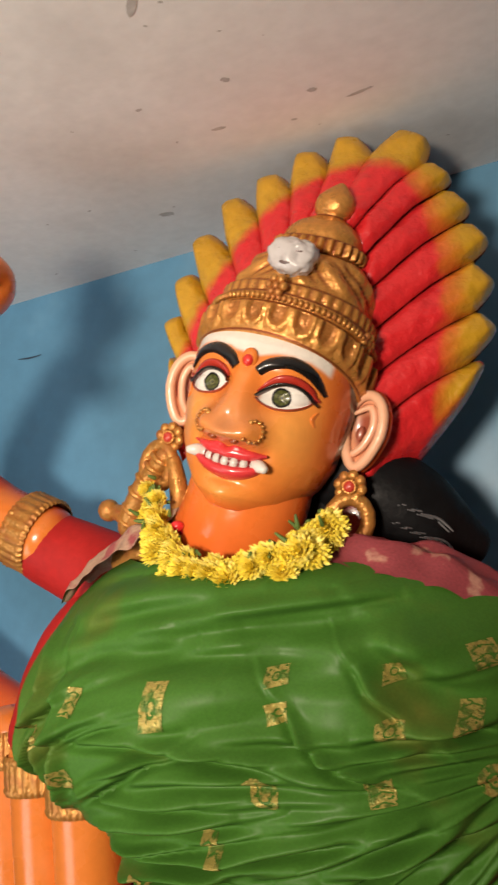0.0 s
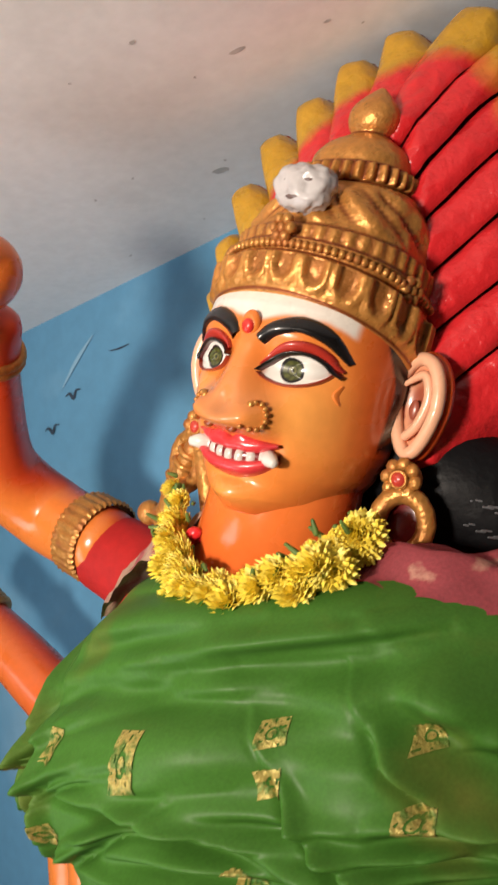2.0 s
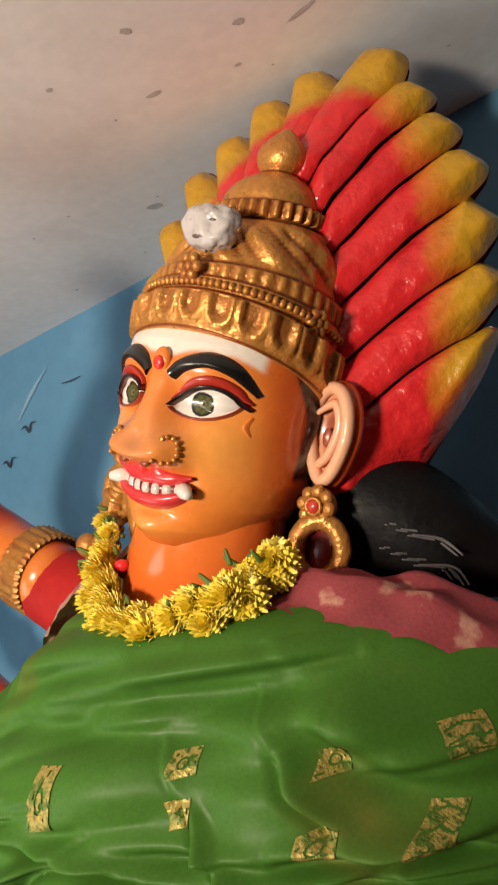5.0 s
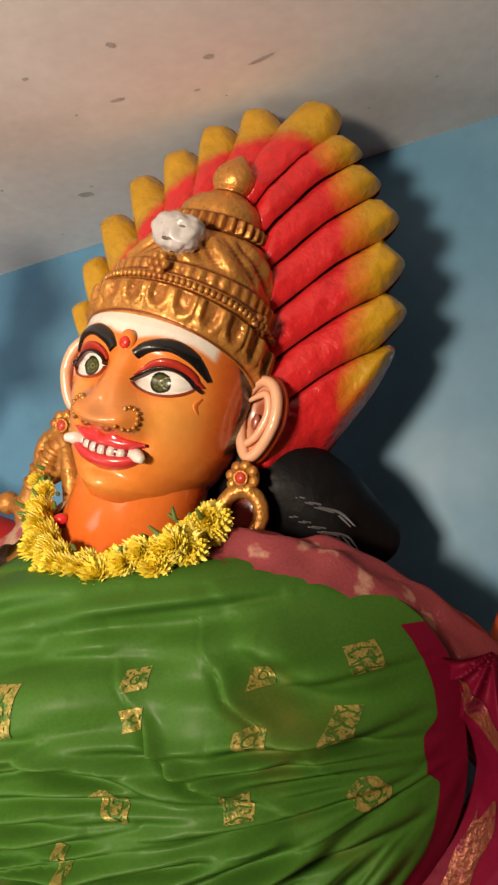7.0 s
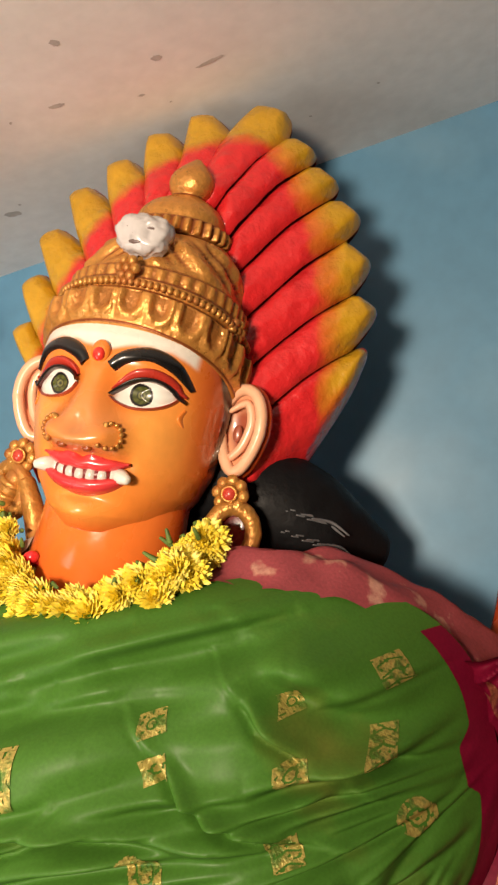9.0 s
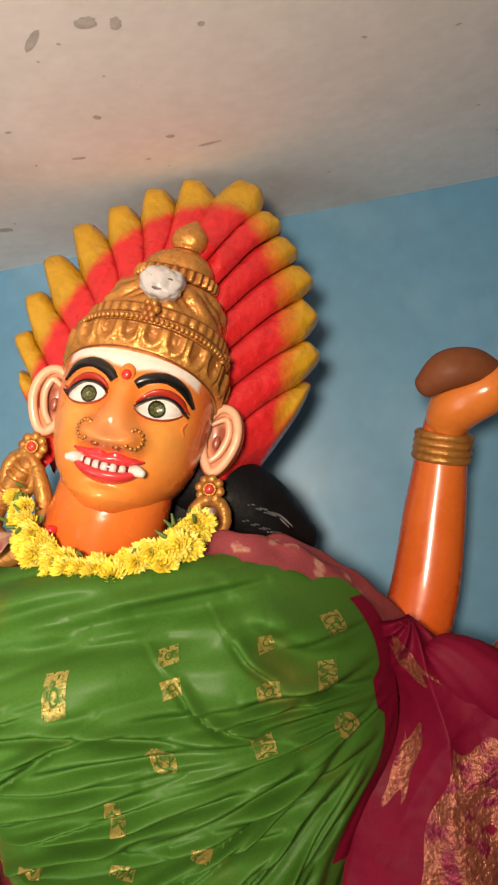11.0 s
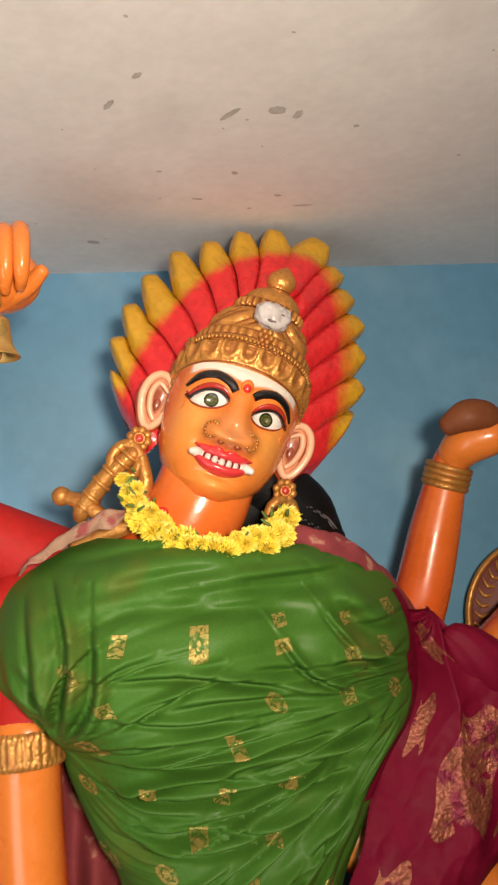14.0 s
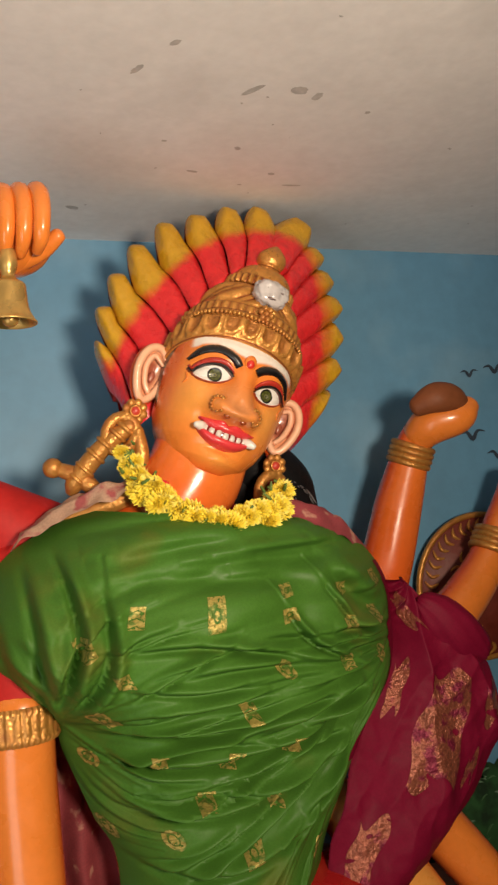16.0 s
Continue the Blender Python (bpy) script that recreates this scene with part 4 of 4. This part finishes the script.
def motif(x, z, wide, tall, turn):
    g = Shape()
    u0, v0 = sari_uv(x, z)
    xl, zl, xr, zr, _, _ = curve(ROWS_CLOTH, v0)
    la, lb = curve(ROWS_CLOTH, v0 - 0.01), curve(ROWS_CLOTH, v0 + 0.01)
    ux, zx = 1 / (xr - xl), (zr - zl) / (xr - xl)
    vz = 0.02 / ((lb[1] + (lb[3] - lb[1]) * u0) - (la[1] + (la[3] - la[1]) * u0))
    c, s = math.cos(turn), math.sin(turn)
    kind = int(abs(x * 1000)) % 3

    def fn(a, b):
        p, q = wide * (a - 0.5), tall * (b - 0.5)
        dx, dz = c * p - s * q, s * p + c * q
        return sari(u0 + dx * ux, v0 + (dz - zx * dx) * vz, 0.0016)
    g.grid(fn, 34, 40)
    keep = []
    for k, f in enumerate(g.f):
        a, b = (k % 34) / 33 * 2 - 1, (k // 34) / 39 * 2 - 1
        r = math.hypot(a, b + (0.25 * a if kind == 1 else 0))
        on = (0.56 < r < 0.98 or r < 0.42) if kind == 1 else (abs(a) < 0.85 and (abs(math.sin(4.5 * b + 1.5 * abs(a))) > 0.26 or abs(a) > 0.7))
        if kind == 2:
            on = abs(a) < 0.9 and (0.40 < r or r < 0.26) and abs(b) < 0.92
        if on and noise.noise((a * 4 + x * 50, b * 4, z * 40)) > -0.36:
            keep.append(f)
    g.f = keep
    g.m = [0] * len(keep)
    return g.mesh("motif", [M_ZARI], cloth)


# centres of the woven motifs
MOTIFS = [(-0.585, 1.580), (-0.467, 1.572), (-0.335, 1.590), (-0.335, 1.552), (-0.355, 1.474), (-0.234, 1.464), (-0.215, 1.578), (-0.218, 1.524), (-0.141, 1.522), (-0.120, 1.581), (-0.127, 1.447), (-0.660, 1.540),
          (-0.632, 1.421), (-0.554, 1.350), (-0.438, 1.334), (-0.332, 1.346), (-0.652, 1.340), (-0.625, 1.208), (-0.532, 1.215), (-0.407, 1.177), (-0.360, 1.258), (-0.480, 1.273), (-0.264, 1.130),
          (-0.417, 1.413), (-0.608, 1.491)]

# maroon border along the edge of the drape
g = Shape()


def border(u, v):
    w = 0.13 + 0.60 * v
    edge = 1 - (0.030 + 0.018 * smooth(0.30, 0.34, w) - 0.014 * smooth(0.40, 0.43, w) + 0.025 * smooth(0.55, 0.75, w))
    return sari(edge + (1 - edge) * u, w, 0.0022)


g.grid(border, 14, 120)
g.mesh("border", [M_MAROON], cloth, "plain maroon border")

# maroon end of the sari, gathered at the elbow and hanging down
ROWS_END = [(-0.070, 1.562, -0.004, 1.560, 0.995), (-0.058, 1.500, 0.060, 1.490, 0.985), (-0.040, 1.430, 0.160, 1.395, 0.975), (-0.092, 1.345, 0.186, 1.315, 0.96), (-0.150, 1.262, 0.160, 1.225, 0.945),
            (-0.190, 1.160, 0.085, 1.120, 0.93), (-0.238, 1.050, -0.055, 1.020, 0.91), (-0.265, 0.900, -0.180, 0.920, 0.88)]


def hanging(u, v, lift=0.0):
    xl, zl, xr, zr, yc = curve(ROWS_END, v)
    x, z = xl + (xr - xl) * u, zl + (zr - zl) * u
    a = math.atan2(x - 0.0, 1.56 - z)
    wob = noise.noise((x * 6, z * 6, 2.2))
    y = yc + 0.05 * (2 * u - 1) ** 2 - 0.018 * crease(a * 6 + 1.2 * wob) - 0.010 * noise.noise((x * 18, z * 11, 4)) - 0.005 * crease(30 * x - 22 * z + 4 * wob) - 0.002 * noise.noise((x * 55, z * 55, 6)) - lift
    return (x, y, z)


g = Shape()
g.grid(hanging, 130, 190)
g.grid(lambda u, v: tuple(np.array(hanging(u, v)) + (0, 0.004, 0)), 45, 65)
g.mesh("sari_end", [M_MAROON], cloth, "maroon silk end with copper brocade")
for u0, u1, v0, v1 in ((0.32, 0.66, 0.36, 0.66), (0.06, 0.16, 0.34, 0.48), (0.12, 0.34, 0.74, 0.88), (0.82, 0.97, 0.40, 0.52), (0.76, 0.84, 0.60, 0.66), (0.20, 0.42, 0.08, 0.20)):
    g = Shape()
    g.grid(lambda u, v: hanging(u0 + (u1 - u0) * (u + 0.06 * math.sin(9 * v)), v0 + (v1 - v0) * v + 0.02 * math.sin(7 * u), 0.002), 60, 76)
    g.f = [f for f in g.f if noise.noise(Vector(g.v[f[0]]) * 34) > -0.48]
    g.m = [0] * len(g.f)
    g.mesh("brocade_panel", [M_COPPER], cloth)
g = Shape()


def puff(u, v):
    a, b = 2 * math.pi * u, math.pi * (0.02 + 0.96 * v)
    p, q, r = math.sin(b) * math.cos(a), math.sin(b) * math.sin(a), math.cos(b)
    k = 1 + 0.10 * noise.noise((p * 1.5, q * 1.5, r * 1.5)) + 0.04 * crease(6 * a + 3 * r)
    x, z = 0.098 * r * k, 0.052 * p * k
    return (0.088 + 0.76 * x + 0.62 * z, 1.00 + 0.042 * q * k, 1.450 - 0.64 * x + 0.76 * z)


g.grid(puff, 48, 30, close=True)
g.mesh("sari_fold", [M_MAROON], cloth)

motif_rnd = random.Random(3)
for k, (x, z) in enumerate(MOTIFS):
    motif(x, z, motif_rnd.uniform(0.026, 0.036) * (0.7 if k == 6 else 1), 0.058 if k == 1 else motif_rnd.uniform(0.022, 0.038) * (0.7 if k == 6 else 1), motif_rnd.uniform(-0.15, 0.1) + (0.5 if k in (11, 12) else 0))


# ---- pink shawl under the sari ----
def shawl(path, wide, label, cotton=M_PINK):
    g = Shape()

    def fn(u, v):
        p = curve(path, u)
        t = 2 * v - 1
        fold = 0.011 * crease(7 * v + 3 * u) + 0.012 * noise.noise((p[0] * 20, v * 4, u * 5))
        return (p[0] + 0.02 * t, p[1] + wide * 0.8 * t, p[2] + 0.03 * (1 - t * t) + fold)
    g.grid(fn, 60, 24)
    ob = g.mesh("shawl", [cotton])
    tagged(ob, label, "shawl")
    return ob


shawl([(-0.30, 0.965, 1.705), (-0.235, 0.955, 1.688), (-0.16, 0.985, 1.665), (-0.09, 1.03, 1.610), (-0.04, 1.07, 1.555), (0.01, 1.12, 1.49)], 0.075, "dusty pink printed shawl folded on the shoulder")
shawl([(-0.52, 0.955, 1.765), (-0.60, 0.965, 1.745), (-0.68, 0.985, 1.715), (-0.74, 1.01, 1.670)], 0.06, "faded pink and cream shawl on the raised shoulder", M_CREAM)

# ---- flower garland ----
garland = tagged(new("flower_garland"), "yellow chrysanthemum garland with green buds round the neck", "garland")


def flower_mesh():
    """A small pompon: many narrow petals round a ball."""
    bm = bmesh.new()
    rnd = random.Random(4)
    for k in range(110):
        h = 1 - 1.5 * (k + 0.5) / 110
        a = k * 2.39996 + rnd.uniform(-0.2, 0.2)
        d = Vector((math.sqrt(max(0, 1 - h * h)) * math.cos(a), math.sqrt(max(0, 1 - h * h)) * math.sin(a), h))
        side = d.cross(Vector((0, 0, 1)))
        side = (side if side.length > 0.05 else Vector((1, 0, 0))).normalized()
        long = 0.0195 * rnd.uniform(0.88, 1.08)
        w = 0.0040
        tilt = Vector((0, 0, 0.004)) + side * rnd.uniform(-0.003, 0.003)
        p = [bm.verts.new(d * 0.005), bm.verts.new(d * long * 0.72 + side * w), bm.verts.new(d * long + tilt), bm.verts.new(d * long * 0.72 - side * w)]
        bm.faces.new((p[0], p[1], p[2]))
        bm.faces.new((p[0], p[2], p[3]))
    me = bpy.data.meshes.new("flower")
    bm.to_mesh(me)
    bm.free()
    me.materials.append(M_PETAL)
    return me


FLOWER = flower_mesh()
STRING = [(-0.298, 0.925, 1.748), (-0.306, 0.902, 1.736), (-0.324, 0.880, 1.720), (-0.345, 0.865, 1.712), (-0.395, 0.850, 1.700), (-0.445, 0.850, 1.708), (-0.490, 0.865, 1.728), (-0.525, 0.895, 1.755), (-0.550, 0.925, 1.790), (-0.560, 0.945, 1.835)]
rnd = random.Random(11)
for k in range(84):
    s = (k + 0.5) / 84
    p = Vector(curve(STRING, s))
    out = Vector((0.9 * (p.x + 0.385), -0.10, 0.02 + rnd.uniform(-0.06, 0.06))).normalized()
    out = (out + Vector((rnd.uniform(-0.7, 0.7), rnd.uniform(-0.7, 0.2), rnd.uniform(-0.7, 0.8)))).normalized()
    ob = new("flower", FLOWER)
    size = rnd.uniform(0.80, 1.25) * (0.75 if s > 0.86 else 1.0)
    q = p + Vector((rnd.uniform(-0.012, 0.012), rnd.uniform(-0.014, 0.006), rnd.uniform(-0.016, 0.016)))
    ob.matrix_world = Matrix.Translation(q) @ out.to_track_quat("Z", "Y").to_matrix().to_4x4() @ Matrix.Diagonal((size, size, size, 1))
    ob.parent = garland
g = Shape()
g.tube(STRING, (0.010, 0.012, 0.012, 0.010), n=8, steps=40)
for k in range(50):
    p = np.array(curve(STRING, rnd.uniform(0.0, 1.0))) + (rnd.uniform(-0.02, 0.02), rnd.uniform(-0.02, 0.015), rnd.uniform(-0.005, 0.03))
    g.tube([tuple(p), tuple(p + (rnd.uniform(-0.012, 0.012), rnd.uniform(-0.014, 0.002), rnd.uniform(-0.008, 0.014)))], (0.0035, 0.002), n=5, steps=2)
g.mesh("stem", [M_LEAF], garland, "green stems and string")
for x, y, z in ((-0.505, 0.905, 1.775), (-0.495, 0.915, 1.765), (-0.515, 0.918, 1.768)):
    q = Shape()
    q.ball((x, y, z), (0.011, 0.009, 0.008), RED, nu=10, nv=7)
    q.mesh("red_petal", [M_PAINT], garland, "dark red petal")

# ---- bell ----
g = Shape()
BELL = [(0.006, 0.004), (0.016, 0.008), (0.020, 0.030), (0.014, 0.048), (0.022, 0.056), (0.034, 0.062), (0.036, 0.075), (0.040, 0.100), (0.050, 0.116), (0.056, 0.122), (0.052, 0.123), (0.036, 0.104), (0.020, 0.080)]


def bell_point(u, v):
    r, d = curve(BELL, v)
    a = 2 * math.pi * u
    return (-0.742 + 0.68 * r * math.cos(a), 0.745 + 0.68 * r * math.sin(a), 2.130 - 0.92 * d)


g.grid(bell_point, 36, 60, close=True)
g.ball((-0.742, 0.745, 2.022), 0.012, nu=12, nv=8)
tagged(g.mesh("bell", [M_BRASS]), "brass painted bell hanging from the statue's raised grip", "bell")

# ---- shield against the wall ----
shield = tagged(new("round_shield"), "dark red round shield with gold relief beside the wall", "shield")
g = Shape()
g.grid(lambda u, v: (0.40 + 0.19 * v * math.cos(2 * math.pi * u), 1.29 + 0.06 * v * v, 1.47 + 0.19 * v * math.sin(2 * math.pi * u)), 48, 12, (0.17, 0.02, 0.012), close=True)
g.grid(lambda u, v: (0.40 + 0.19 * (1 - 0.3 * v) * math.cos(2 * math.pi * u), 1.35 + 0.02 * v, 1.47 + 0.19 * (1 - 0.3 * v) * math.sin(2 * math.pi * u)), 48, 2, (0.17, 0.02, 0.012), close=True)
g.mesh("disc", [M_SHIELD], shield)
g = Shape()
g.ring((0.40, 1.345, 1.47), (0, -1, 0), 0.185, 0.185, 0.008, nu=60, slot=0)
g.ring((0.40, 1.325, 1.47), (0, -1, 0), 0.130, 0.130, 0.005, nu=60, slot=0)
g.mesh("rim", [M_GOLD], shield)
g = Shape()
for k in range(40):
    a = 2 * math.pi * k / 40
    c, s = math.cos(a), math.sin(a)
    g.tube([(0.40 + 0.138 * c, 1.326, 1.47 + 0.138 * s), (0.40 + 0.158 * c - 0.012 * s, 1.330, 1.47 + 0.158 * s + 0.012 * c), (0.40 + 0.174 * c, 1.336, 1.47 + 0.174 * s)], (0.003, 0.0055, 0.002), n=6, steps=6)
for ring, (r, count) in enumerate(((0.100, 14), (0.062, 9), (0.026, 4))):
    for k in range(count):
        a = 2 * math.pi * (k + 0.5 * ring) / count
        ox, oz = 0.40 + r * math.cos(a), 1.47 + r * math.sin(a)
        turn = 1 if k % 2 else -1
        curl = [(ox + 0.020 * (1 - 0.16 * j) * math.cos(a + turn * 0.95 * j), 1.302 + 0.9 * r * r, oz + 0.020 * (1 - 0.16 * j) * math.sin(a + turn * 0.95 * j)) for j in range(6)]
        g.tube(curl, (0.0022, 0.0048, 0.0050, 0.0042, 0.0025), n=6, steps=16)
g.mesh("scroll_relief", [M_GOLD], shield)


# ---- painted marks on the back wall ----
def stroke(points, widths, material, name):
    g = Shape()

    def fn(u, v):
        p = curve(points, u)
        d = np.array(curve(points, min(1, u + 0.02))) - np.array(curve(points, max(0, u - 0.02)))
        d = d / np.linalg.norm(d)
        w = float(curve([(k,) for k in widths], u)[0])
        t = v - 0.5
        return (p[0] - d[1] * w * t, WALL_Y - 0.003, p[1] + d[0] * w * t)
    g.grid(fn, 16, 3)
    return g.mesh(name, [material], wall)


for x, z, k, kind in ((0.441, 2.031, 0.028, 1), (0.522, 2.041, 0.036, 1), (0.435, 1.859, 0.040, 1), (0.512, 1.805, 0.036, 1), (-1.294, 2.157, 0.030, 1), (-1.387, 2.091, 0.030, 1), (-1.708, 1.752, 0.032, 1), (-1.117, 2.229, 0.034, 0)):
    if kind:
        stroke([(x - k, z + 0.3 * k), (x - 0.45 * k, z + 0.42 * k), (x, z - 0.05 * k), (x + 0.4 * k, z + 0.5 * k), (x + k, z + 0.45 * k)], (0.06 * k, 0.22 * k, 0.32 * k, 0.20 * k, 0.05 * k), M_INK, "painted_mark")
    else:
        stroke([(x - k, z + 0.004), (x, z), (x + k, z + 0.001)], (0.002, 0.004, 0.002), M_INK, "painted_mark")
stroke([(-1.33, 2.19), (-1.27, 2.24), (-1.20, 2.285)], (0.003, 0.012, 0.003), M_PALE, "painted_cloud")
g = Shape()
g.grid(lambda u, v: (0.20 + 1.0 * u, WALL_Y - 0.005, (1.02 + 0.05 * noise.noise((u * 14, 0.5, 0)) + 0.03 * noise.noise((u * 50, 0.2, 1))) * v + 0.3 * (1 - v)), 80, 4)
g.mesh("painted_foliage", [M_FOLIAGE], wall)

leaf_rnd = random.Random(6)
for _ in range(60):
    x, z, k = leaf_rnd.uniform(0.24, 0.60), leaf_rnd.uniform(0.70, 0.99), leaf_rnd.uniform(0.010, 0.018)
    a = leaf_rnd.uniform(-0.5, 0.9)
    stroke([(x - k * math.cos(a), z - k * math.sin(a)), (x, z + 0.3 * k), (x + k * math.cos(a), z + k * math.sin(a))], (0.001, 0.45 * k, 0.001), M_SPRIG, "painted_leaf").location.y = -0.004

# ---- pink cloth hanging behind the waist ----
g = Shape()
g.grid(lambda u, v: (-0.80 + 0.20 * u + 0.05 * v + 0.012 * math.sin(9 * v), 1.09 + 0.022 * math.sin(u * 16 + 2 * v) + 0.02 * noise.noise((u * 4, v * 3, 2)), 1.40 - 0.58 * v + 0.02 * math.sin(5 * u)), 50, 40)
tagged(g.mesh("hanging_cloth", [M_PINK]), "dusty pink cotton cloth hanging behind the statue's waist", "cloth")
